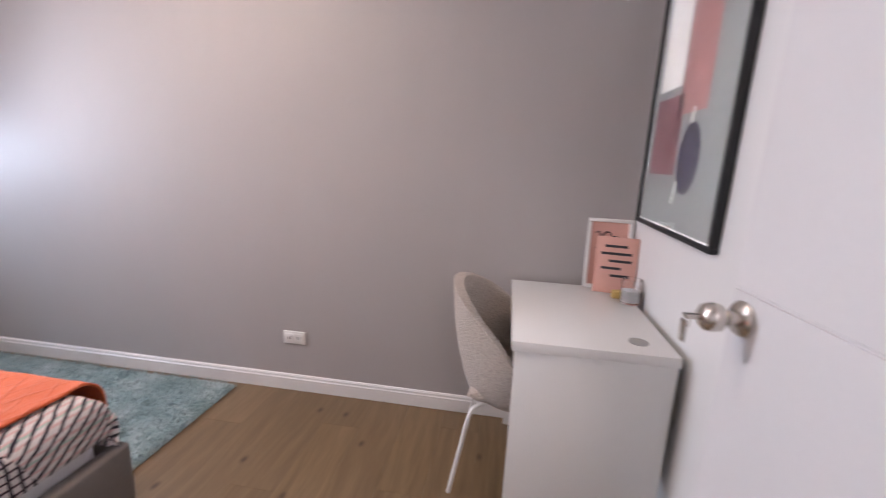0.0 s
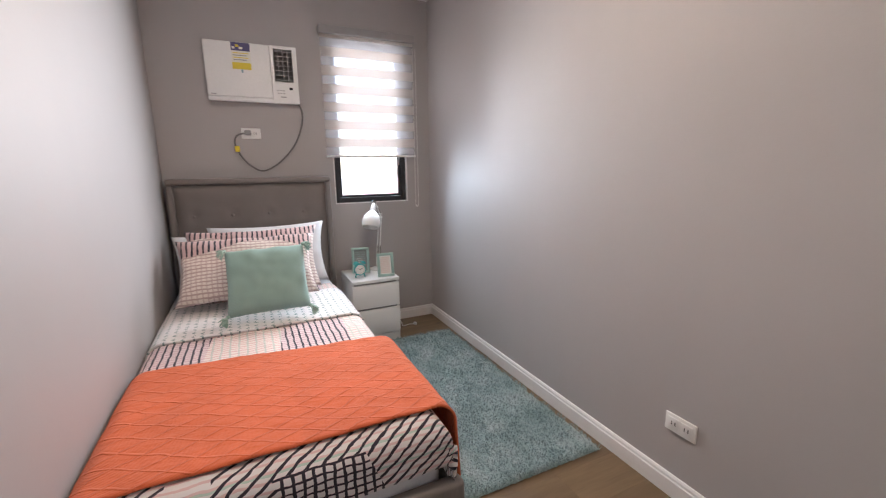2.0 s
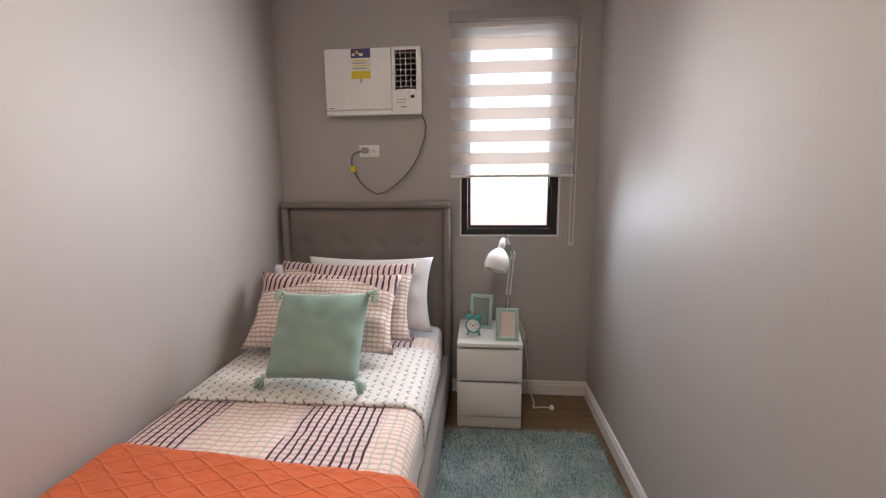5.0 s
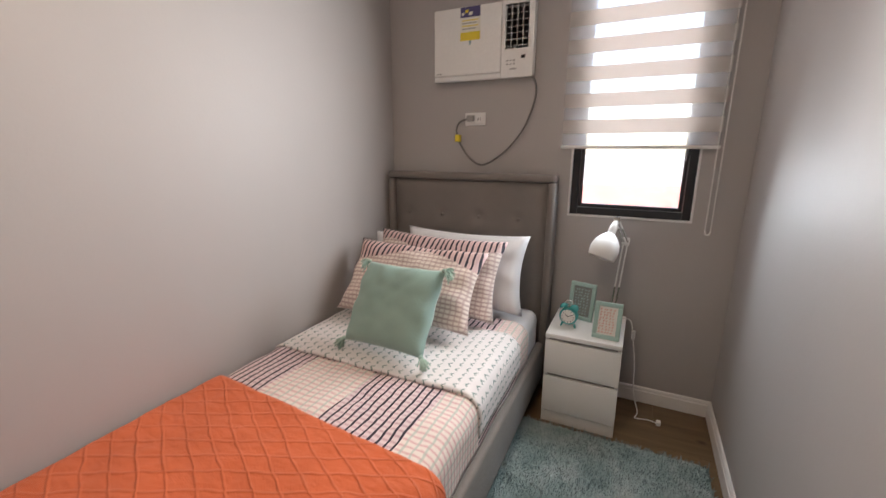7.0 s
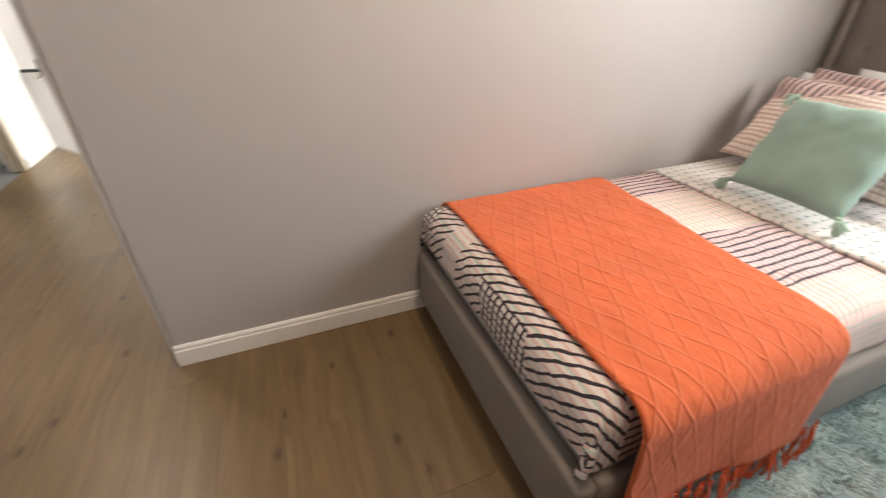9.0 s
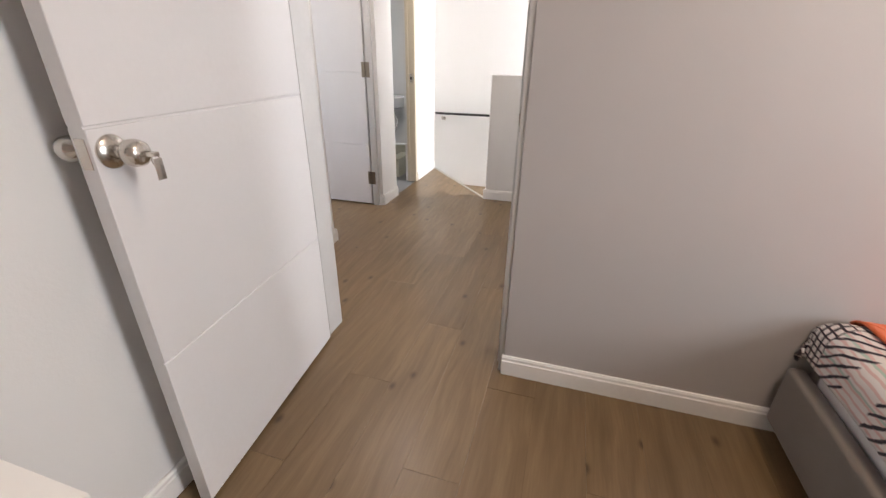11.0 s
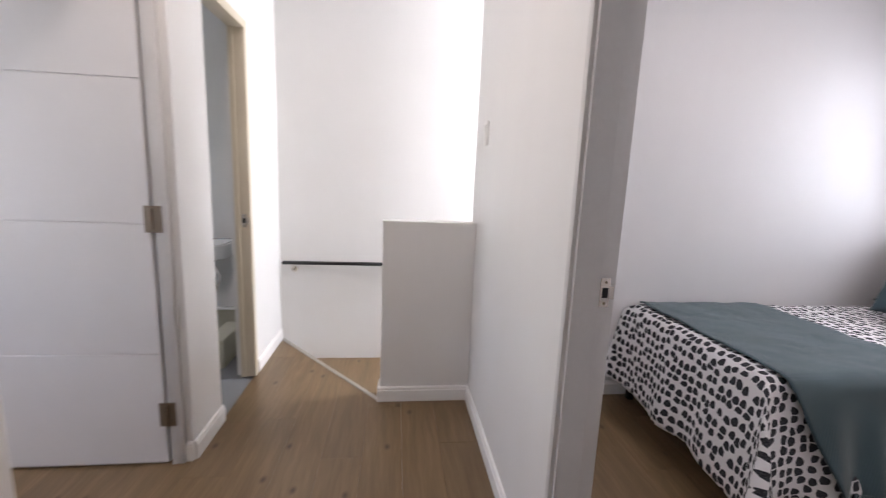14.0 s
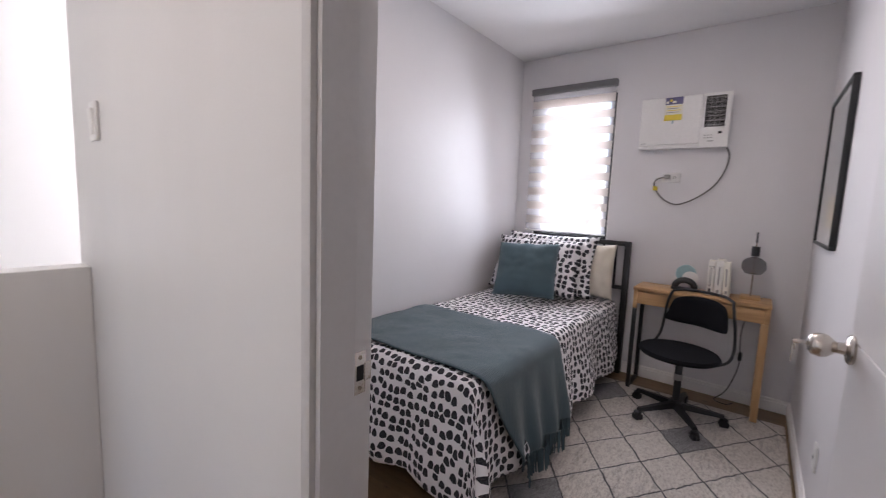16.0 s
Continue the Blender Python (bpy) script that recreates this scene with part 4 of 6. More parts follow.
def zebra_blind(y0, y1, z0, z1, head_mat, label, sag=0.0):
    """A day-and-night roller blind: two layers of bands, head rail, bottom bar and bead chain."""
    root = thing("striped_roller_blind", label, "blind", (XW, (y0 + y1) / 2, z0), group="window blinds")
    part("head_rail", box(XW + 0.001, XW + 0.062, y0 - 0.004, y1 + 0.004, z1 - 0.055, z1, 0.008), head_mat, root)
    period, band = 0.128, 0.067
    z, k = z0 + 0.016, 0
    x = XW + 0.030
    top = z1 - 0.056
    while z < top:
        zb = min(z + (period - band), top)
        part("sheer_stripe", box(x, x + 0.0012, y0 + 0.004, y1 - 0.004, z, zb), SHEER, root, smooth=0)
        zt = min(zb + band, top)
        if zt > zb + 0.004:
            part("opaque_stripe", box(x, x + 0.0016, y0 + 0.004, y1 - 0.004, zb, zt), BLIND, root, smooth=0)
        z = zt
    part("bottom_bar", box(x - 0.008, x + 0.012, y0, y1, z0, z0 + 0.016, 0.005), PLASTIC, root)
    return root


VALANCE = fabric("grey_valance", (0.17, 0.165, 0.17), 0.8)
VALANCE_1 = fabric("pale_grey_valance", (0.36, 0.345, 0.335), 0.8)
blind1 = zebra_blind(1.125, 1.845, 1.388, 2.312, VALANCE_1, "white and beige striped roller blind with grey head rail")
zebra_blind(-2.16, -1.43, 1.12, 2.392, VALANCE, "striped roller blind with a grey head rail, lowered")


def bead_chain(root, y, z0, z1):
    for dy in (0.0, 0.022):
        bm = bmesh.new()
        z = z0 + 0.02
        while z < z1:
            bmesh.ops.create_icosphere(bm, subdivisions=1, radius=0.0042, matrix=Matrix.Translation((XW + 0.045 + dy * 0.3, y + dy, z)))
            z += 0.0098
        part("bead_chain", bm, PLASTIC, root, "white bead pull chain")
    part("chain_loop", tube([(XW + 0.045, y, z0 + 0.02), (XW + 0.046, y + 0.003, z0 + 0.006), (XW + 0.048, y + 0.011, z0), (XW + 0.05, y + 0.019, z0 + 0.006), (XW + 0.0516, y + 0.022, z0 + 0.02)], 0.004, 8), PLASTIC, root)


bead_chain(blind1, 1.832, 0.985, 2.22)

# ---- air conditioners with their sockets ----
def socket_plate(name, label, c, normal, w=0.125, h=0.072, holes=2, cat="outlet"):
    """A wall plate: c is its middle on the wall; normal one of '+x', '-x', '+y', '-y'."""
    root = thing(name, label, cat, c, {"+x": 90, "-x": -90, "+y": 180, "-y": 0}[normal], world=False)
    # own frame: the wall is the xz plane, the face looks along -y
    part("plate", box(-w / 2, w / 2, -0.009, 0.0, -h / 2, h / 2, 0.003), PLASTIC, root)
    for i in range(holes):
        cx = (i - (holes - 1) / 2) * w * 0.42
        m = part("insert", box(cx - w * 0.17, cx + w * 0.17, -0.011, -0.008, -h * 0.32, h * 0.32, 0.001), PLASTIC, root)
        for s in (-0.007, 0.007):
            part("slot", box(cx + s - 0.0016, cx + s + 0.0016, -0.0115, -0.0105, -0.008, 0.008), DARKHOLE, m, smooth=0)
    return root


def rocker_switch(label, c, normal, w=0.075, h=0.118, material=PLASTIC):
    root = thing("light_switch", label, "light switch", c, {"+x": 90, "-x": -90, "+y": 180, "-y": 0}[normal], world=False)
    part("plate", box(-w / 2, w / 2, -0.010, 0.0, -h / 2, h / 2, 0.004), material, root)
    part("rocker", moved(box(-w * 0.27, w * 0.27, -0.008, 0.004, -h * 0.33, h * 0.33, 0.002), Matrix.Translation((0, -0.008, 0)) @ pose(0, 0, 0, 4, 0, 0)), material, root)
    return root


def air_conditioner(y0, z1, w, h, out, label, sag=1.0):
    x0, x1, y1, z0 = XW, XW + out, y0 + w, z1 - h
    root = thing("air_conditioner", label, "air conditioner", (x0, y0, z0), group="window air conditioners")
    part("body", box(x0, x1 - 0.012, y0 + 0.003, y1, z0 + 0.004, z1 - 0.002, 0.012, 3), PLASTIC, root)
    s = y0 + w * 0.70
    part("front_panel", box(x1 - 0.02, x1, y0, s - 0.001, z0 + 0.03, z1, 0.008, 3), PLASTIC, root, "smooth white front panel")
    part("lower_lip", box(x1 - 0.02, x1 - 0.003, y0, s - 0.001, z0, z0 + 0.028, 0.006, 2), PLASTIC, root)
    part("side_panel", boxes((x1 - 0.02, x1 - 0.001, s + 0.001, y0 + w * 0.735, z0, z1), (x1 - 0.02, x1 - 0.001, y1 - 0.028, y1, z0, z1), (x1 - 0.02, x1 - 0.001, y0 + w * 0.735, y1 - 0.028, z0, z1 - h * 0.625), (x1 - 0.02, x1 - 0.001, y0 + w * 0.735, y1 - 0.028, z1 - 0.018, z1)), PLASTIC, root, smooth=0)
    ga, gb, gz0, gz1 = y0 + w * 0.735, y1 - 0.028, z1 - h * 0.625, z1 - 0.018
    grille = part("grille", box(x1 - 0.018, x1 - 0.012, ga, gb, gz0, gz1), DARKHOLE, root, "dark louvred air outlet", 0)
    for i in range(7):
        z = gz0 + (gz1 - gz0) * (i + 0.5) / 7
        part("slat", moved(box(-0.005, 0.005, ga, gb, -0.0019, 0.0019), Matrix.Translation((x1 - 0.006, 0, z)) @ pose(0, 0, 0, 0, 20, 0)), GRILLE_GREY, grille, smooth=0)
    for i in range(3):
        y = ga + (gb - ga) * (i + 1) / 4
        part("vane", box(x1 - 0.012, x1 - 0.002, y - 0.0017, y + 0.0017, gz0, gz1), GRILLE_GREY, grille, smooth=0)
    cz = z0 + h * 0.2
    part("display", box(x1 - 0.002, x1 + 0.001, gb - 0.034, gb - 0.012, cz + 0.016, cz + 0.032), DARKHOLE, root, "small dark display", 0)
    for r in range(2):
        for k in range(3):
            part("button", box(x1 - 0.002, x1 + 0.001, ga + 0.008 + k * 0.019, ga + 0.019 + k * 0.019, cz - 0.012 + r * 0.018, cz - 0.006 + r * 0.018, 0.001, 1), PLASTIC_GREY, root)
    part("printed_mark", box(x1 - 0.002, x1 + 0.001, ga + 0.03, ga + 0.065, cz - 0.036, cz - 0.030), PLASTIC_GREY, root, smooth=0)
    part("printed_mark", box(x1 - 0.001, x1 + 0.0012, y0 + 0.018, y0 + 0.05, z0 + 0.04, z0 + 0.045), PLASTIC_GREY, root, smooth=0)
    sa, sb = y0 + w * 0.285, y0 + w * 0.485
    st = part("sticker", box(x1, x1 + 0.0012, sa, sb, z1 - 0.17, z1 - 0.004), STICK_WHITE, root, "energy sticker in navy, white and yellow", 0)
    part("sticker_head", box(x1 + 0.0012, x1 + 0.002, sa, sb, z1 - 0.055, z1 - 0.004), STICK_NAVY, st, smooth=0)
    part("sticker_foot", box(x1 + 0.0012, x1 + 0.002, sa, sb, z1 - 0.17, z1 - 0.128), YELLOW, st, smooth=0)
    for k in range(4):
        part("print_bar", box(x1 + 0.0012, x1 + 0.002, sa + 0.01, sb - 0.012 - 0.012 * (k % 2), z1 - 0.072 - k * 0.014, z1 - 0.067 - k * 0.014), PLASTIC_GREY if k % 2 else YELLOW, st, smooth=0)
    for k in range(3):
        part("print_bar", box(x1 + 0.002, x1 + 0.0026, sa + 0.008 + 0.02 * k, sa + 0.022 + 0.024 * k, z1 - 0.045 + 0.012 * (k % 2), z1 - 0.03 + 0.012 * (k % 2)), YELLOW if k == 1 else STICK_WHITE, st, smooth=0)
    part("tear_tab", box(x1 + 0.0012, x1 + 0.002, (sa + sb) / 2 - 0.006, (sa + sb) / 2 + 0.006, z1 - 0.192, z1 - 0.17), SKYBLUE, st, smooth=0)
    hang = [(0.568, -0.375), (0.587, -0.43), (0.575, -0.52), (0.52, -0.65), (0.42, -0.765), (0.30, -0.835), (0.215, -0.80), (0.155, -0.725), (0.128, -0.65), (0.137, -0.605), (0.165, -0.585), (0.205, -0.578)]
    part("power_cord", tube([(XW + (0.03 if 0 < i < 11 else 0.035), y0 + a * w / 0.57, z1 + (b if b > -0.578 else -0.578 + (b + 0.578) * sag) * w / 0.57) for i, (a, b) in enumerate(hang)], 0.0055, 8), CABLE, root, "grey power cord hanging in a loop")
    part("cord_tag", box(XW + 0.018, XW + 0.05, y0 + 0.128 * w / 0.57 - 0.004, y0 + 0.128 * w / 0.57 + 0.026, z1 - (0.578 + 0.127 * sag) * w / 0.57, z1 - (0.578 + 0.087 * sag) * w / 0.57, 0.005), YELLOW, root, "yellow tag on the cord")
    py, pz = y0 + 0.215 * w / 0.57, z1 - 0.576 * w / 0.57
    part("plug", box(XW + 0.011, XW + 0.05, py - 0.022, py + 0.02, pz - 0.016, pz + 0.018, 0.008), PLASTIC_GREY, root, "grey mains plug")
    socket_plate("wall_outlet", "white double outlet below the air conditioner", (XW, y0 + 0.235 * w / 0.57, z1 - 0.578 * w / 0.57), "+x")


air_conditioner(0.388, 2.132, 0.57, 0.374, 0.068, "white window air conditioner with an energy sticker")
air_conditioner(-1.222, 2.190, 0.575, 0.374, 0.075, "white window air conditioner over the oak desk", 0.78)
socket_plate("wall_outlet", "white double outlet low on the grey wall", (-0.792, YN, 0.312), "-y")
socket_plate("wall_outlet", "white outlet low on the pale wall", (-1.86, Y2N, 0.346), "-y", 0.07, 0.11, 1)
socket_plate("wall_outlet", "white outlet behind the foot of the bed", (-0.40, Y2S, 0.30), "+y")
# bedroom switch: the shade is in its plastic's colour
rocker_switch("rocker switch beside the bedroom door, its plastic darkened for shade", (-0.134, Y1S, 1.50), "+y", 0.082, 0.125, SHADED_PLASTIC)
rocker_switch("white rocker switch at the end of the landing wall", (XH, -2.10, 1.56), "+x", 0.075, 0.12)

# ---- first bed ----
BX1, BY0, BY1 = -0.930, 0.075, 1.118


def first_bed():
    bed = thing("upholstered_bed", "single bed with taupe upholstered headboard and frame", "bed", ((XW + BX1) / 2, (BY0 + BY1) / 2, 0))
    part("foot_rail", box(BX1 - 0.055, BX1, BY0, BY1, 0.065, 0.295, 0.016, 3), UPHOLSTER, bed)
    part("side_rail", box(-3.06, BX1 - 0.056, BY1 - 0.05, BY1, 0.065, 0.295, 0.016, 3), UPHOLSTER, bed)
    part("side_rail", box(-3.06, BX1 - 0.056, BY0, BY0 + 0.05, 0.065, 0.295, 0.016, 3), UPHOLSTER, bed)
    for x in (BX1 - 0.075, -2.95):
        for y in (BY0 + 0.05, BY1 - 0.05):
            part("leg", rod((x, y, 0), (x, y, 0.075), 0.022, 14, 0.028), BLACK, bed, "short black leg")
    part("slat_base", box(-3.05, BX1 - 0.06, BY0 + 0.052, BY1 - 0.052, 0.14, 0.20), UNDER, bed, smooth=0)
    h0, h1, top = 0.085, 1.125, 1.250
    board = part("headboard", box(XW + 0.02, -3.088, h0 + 0.035, h1 - 0.035, 0.06, top - 0.035, 0.01), UPHOLSTER, bed, "taupe padded headboard with buttons")
    bm = bmesh.new()
    ys, zs = 56, 44
    tufts = [(y, z) for z in (1.0, 0.72) for y in (0.225, 0.455, 0.69, 0.925)]
    g = []
    for j in range(zs + 1):
        row = []
        for i in range(ys + 1):
            y, z = h0 + 0.042 + (h1 - h0 - 0.084) * i / ys, 0.30 + (top - 0.042 - 0.30) * j / zs
            e = min(i, ys - i, j, zs - j) / 3
            x = -3.088 + 0.020 * min(1, e) ** 0.5
            for ty, tz in tufts:
                x -= 0.016 * math.exp(-((y - ty) ** 2 + (z - tz) ** 2) / 0.0011)
            row.append(bm.verts.new((x + 0.0015 * soft((y, z, 0), 14), y, z)))
        g.append(row)
    for j in range(zs):
        for i in range(ys):
            bm.faces.new((g[j][i], g[j][i + 1], g[j + 1][i + 1], g[j + 1][i]))
    part("padding", bm, UPHOLSTER, board, smooth=180)
    for ty, tz in tufts:
        part("button", moved(lathe([(0, 0), (0.010, 0.0), (0.011, 0.004), (0.006, 0.008), (0, 0.009)], 14), Matrix.Translation((-3.083, ty, tz)) @ pose(0, 0, 0, 0, 90, 0)), UPHOLSTER, board)
    for r in ((XW + 0.005, -3.052, h0, h0 + 0.038, 0.02, top - 0.038), (XW + 0.005, -3.052, h1 - 0.038, h1, 0.02, top - 0.038), (XW + 0.005, -3.052, h0, h1, top - 0.038, top)):
        part("headboard_border", box(*r, 0.013, 3), UPHOLSTER, bed)
    part("mattress", box(-3.045, BX1 - 0.058, BY0 + 0.03, BY1 - 0.055, 0.205, 0.485, 0.05, 4), SHEET, bed, "white mattress")
    drape("fitted_sheet", (-3.04, -2.3, BY0 + 0.0, BY1 + 0.17), (0.5, BY0 - 0.2, BY1 - 0.045), 0.490, 0.05, SHEET, bed, 0.004, 0.03, ripple=0.003, seed=3, label="white fitted sheet")


first_bed()
duvet = thing("patchwork_duvet", "patchwork duvet with black check and pink stripes", "duvet", (-1.9, 0.6, 0.3))
drape("cover", (-2.80, BX1 + 0.10, BY0 - 0.15, BY1 + 0.14), (BX1 - 0.028, BY0 - 0.012, BY1 - 0.032), 0.506, 0.075, QUILT, duvet, 0.016, 0.018, folds=0.007, wave=17, ripple=0.007, seed=2.2, floor_z=0.297)
drape("folded_band", (-2.62, -2.07, BY0 - 0.10, BY1 + 0.11), (0.5, BY0 - 0.016, BY1 - 0.026), 0.520, 0.08, ARROWS, duvet, 0.012, 0.02, ripple=0.006, seed=6.5, label="turned-back band with green arrow print")


def coral_throw():
    root = thing("coral_throw", "coral orange knitted throw with diamond ribs across the bed", "throw blanket", (-1.4, 0.6, 0.5))
    x0, x1 = -1.775, -1.035
    drape("blanket", (x0, x1, BY0 - 0.015, BY1 + 0.36), (0.5, BY0 - 0.02, BY1 + 0.022), 0.522, 0.08, ORANGE, root, 0.008, 0.014, folds=0.012, wave=11, ripple=0.005, seed=4.1, floor_z=0.05, flare=0.014, skew=0.085)
    bm = bmesh.new()
    rnd = random.Random(4)
    x = x0 + 0.01
    while x < x1 - 0.01:
        y = BY1 + 0.034 + rnd.uniform(-0.008, 0.012)
        merged(bm, tube([(x, y, 0.17), (x + rnd.uniform(-0.012, 0.012), y + rnd.uniform(0, 0.015), 0.115), (x + rnd.uniform(-0.02, 0.02), y + rnd.uniform(0, 0.03), 0.055)], 0.0032, 5))
        x += 0.0125
    part("fringe", bm, FRINGE, root, "coral yarn fringe")


coral_throw()


def lying(x, y, z, lean, w_turn=0.0, spin=0.0):
    """A cushion's pose: its lower edge's middle at x, y, z, leaning back towards the headboard by lean degrees from upright."""
    a = radians(lean)
    m = Matrix(((0, -math.sin(a), math.cos(a), 0), (1, 0, 0, 0), (0, math.cos(a), math.sin(a), 0), (0, 0, 0, 1)))
    return Matrix.Translation((x, y, z)) @ pose(0, 0, 0, 0, 0, w_turn) @ m @ pose(0, 0, 0, 0, 0, spin)


def pillow(name, label, w, h, t, at, material, wrinkle=0.008, seed=1.0, category="pillow", pinch=0.10):
    root = thing(name, label, category, tuple(at.translation), world=False)
    m = at.copy()
    m.translation = (0, 0, 0)
    bm = cushion(w, h, t, wrinkle, seed, pinch=pinch)
    part("case", moved(bm, m @ Matrix.Translation((0, h / 2, t / 2))), material, root, smooth=180)
    return root, m @ Matrix.Translation((0, h / 2, t / 2))


pillow("white_pillow", "plump white pillow leaning on the headboard", 0.74, 0.43, 0.17, lying(-2.93, 0.665, 0.50, 14, 0), SHEET, 0.008, 2.0)
pillow("white_pillow", "white pillow beside the wall", 0.62, 0.40, 0.14, lying(-2.82, 0.42, 0.505, 22, 4), SHEET, 0.008, 7.0)
pillow("patterned_pillow", "pillow in pink stripes and black check", 0.78, 0.42, 0.16, lying(-2.72, 0.565, 0.515, 24, -3), CASE, 0.010, 3.4)
pillow("patterned_pillow", "pillow in pink stripes with a dark check corner", 0.76, 0.41, 0.16, lying(-2.49, 0.525, 0.522, 36, -2), CASE, 0.012, 5.13)
mint, mm = pillow("mint_cushion", "square mint green cushion with tassels at its corners", 0.41, 0.375, 0.15, lying(-2.215, 0.618, 0.524, 34, -5, 2), MINT, 0.009, 9.0, "cushion", 0.045)
for sx, sy in ((-1, -1), (1, -1), (-1, 1), (1, 1)):
    c = mm @ Vector((sx * 0.202, sy * 0.184, 0.01))
    bm = bmesh.new()
    rnd = random.Random(int(sx + 3 * sy + 9))
    out = (mm.to_3x3() @ Vector((sx, sy * 0.4, 0.2))).normalized()
    for k in range(34):
        d = (out * 0.8 + Vector((rnd.uniform(-0.5, 0.8), rnd.uniform(-0.6, 0.6), rnd.uniform(-0.9, 0.05)))).normalized()
        e = c + d * rnd.uniform(0.035, 0.05)
        merged(bm, tube([c, c + d * 0.02, e + Vector((0, 0, -0.012))], 0.0024, 4))
    bmesh.ops.create_icosphere(bm, subdivisions=2, radius=0.011, matrix=Matrix.Translation(c))
    part("tassel", bm, TASSEL, mint, "pale mint tassel")

# ---- bedside ----
def nightstand():
    x0, x1, y0, y1, h = -3.15, -2.757, 1.180, 1.534, 0.50
    root = thing("nightstand", "white two-drawer bedside chest", "nightstand", ((x0 + x1) / 2, (y0 + y1) / 2, 0))
    part("top", box(x0, x1 + 0.004, y0, y1, h - 0.022, h, 0.0015), LACQUER, root)
    part("side_panel", box(x0, x1 - 0.018, y0, y0 + 0.016, 0, h - 0.022, 0.001), LACQUER, root)
    part("side_panel", box(x0, x1 - 0.018, y1 - 0.016, y1, 0, h - 0.022, 0.001), LACQUER, root)
    part("back_panel", box(x0, x0 + 0.006, y0 + 0.016, y1 - 0.016, 0.01, h - 0.022), LACQUER, root)
    part("plinth", box(x1 - 0.03, x1 - 0.014, y0, y1, 0.0, 0.062, 0.001), LACQUER, root)
    for a, b in ((0.072, 0.268), (0.284, 0.462)):
        d = part("drawer", box(x1 - 0.018, x1, y0 + 0.001, y1 - 0.001, a, b, 0.0015), LACQUER, root, "plain white drawer front")
        # grey strip set back in the gap above each drawer
        part("gap_strip", box(x1 - 0.030, x1 - 0.020, y0 + 0.018, y1 - 0.018, b - 0.01, b + 0.012), PLASTIC_GREY, d, smooth=0)
        part("drawer_box", box(x0 + 0.03, x1 - 0.019, y0 + 0.022, y1 - 0.022, a + 0.01, b - 0.04), LACQUER, d, smooth=0)


nightstand()


def desk_lamp():
    root = thing("desk_lamp", "white jointed reading lamp on the bedside chest", "lamp", (-3.06, 1.46, 0.5))
    part("base", lathe([(0, 0), (0.062, 0), (0.064, 0.008), (0.05, 0.016), (0.012, 0.022), (0.011, 0.05), (0, 0.05)], 28, (-3.06, 1.46, 0.50)), LACQUER, root)
    e, k, h = Vector((-3.06, 1.462, 0.545)), Vector((-3.05, 1.492, 0.935)), Vector((-3.03, 1.442, 1.045))
    for d in (-0.010, 0.010):
        part("lower_arm", rod(e + Vector((d * 0.4, d, 0)), k + Vector((d * 0.4, d, 0)), 0.0042, 8), LACQUER, root)
        part("upper_arm", rod(k + Vector((d * 0.4, d, 0)), h + Vector((d * 0.4, d, 0)), 0.004, 8), LACQUER, root)
        part("spring", rod(e.lerp(k, 0.1) + Vector((0.012, d, 0)), e.lerp(k, 0.38) + Vector((0.012, d, 0)), 0.0045, 8), STEEL, root, "steel spring")
        part("spring", rod(k.lerp(h, 0.0) + Vector((0.012, d, 0)), k.lerp(h, 0.6) + Vector((0.012, d, 0)), 0.004, 8), STEEL, root, "steel spring")
    part("joint", box(k.x - 0.008, k.x + 0.008, k.y - 0.018, k.y + 0.018, k.z - 0.02, k.z + 0.02, 0.004), LACQUER, root)
    part("head_joint", moved(lathe([(0, -0.008), (0.016, -0.008), (0.016, 0.008), (0, 0.008)], 16), Matrix.Translation(h) @ pose(0, 0, 0, 0, 90, 0)), STEEL, root)
    down = (Vector((-2.96, 1.388, 0.860)) - h).normalized()
    m = Matrix.Translation(h) @ (-down).to_track_quat("Z", "Y").to_matrix().to_4x4()
    part("neck", lathe([(0, -0.085), (0.017, -0.085), (0.020, -0.05), (0.012, -0.01), (0, 0.0)], 18, m=m), LACQUER, root)
    part("shade", lathe([(0.021, -0.075), (0.040, -0.092), (0.059, -0.118), (0.068, -0.15), (0.069, -0.175), (0.063, -0.205), (0.060, -0.204), (0.065, -0.175), (0.064, -0.15), (0.055, -0.12), (0.034, -0.096), (0.018, -0.076)], 32, m=m), LACQUER, root, "rounded white metal shade")
    part("bulb", lathe([(0, -0.19), (0.02, -0.184), (0.03, -0.165), (0.024, -0.135), (0.014, -0.11), (0, -0.11)], 18, m=m), SHEET, root)
    part("power_cord", tube([(-3.09, 1.50, 0.505), (-3.1, 1.555, 0.50), (-3.09, 1.575, 0.42), (-3.09, 1.60, 0.25), (-3.08, 1.61, 0.1), (-3.04, 1.64, 0.012), (-2.98, 1.63, 0.01), (-2.99, 1.69, 0.01), (-2.975, 1.735, 0.012)], 0.0032, 7), PLASTIC, root, "white power cord trailing to the floor")
    part("cord_switch", box(-3.10, -3.082, 1.568, 1.586, 0.40, 0.45, 0.005), PLASTIC, root)
    part("plug", box(-2.995, -2.965, 1.728, 1.75, 0.002, 0.024, 0.005), PLASTIC, root)


desk_lamp()


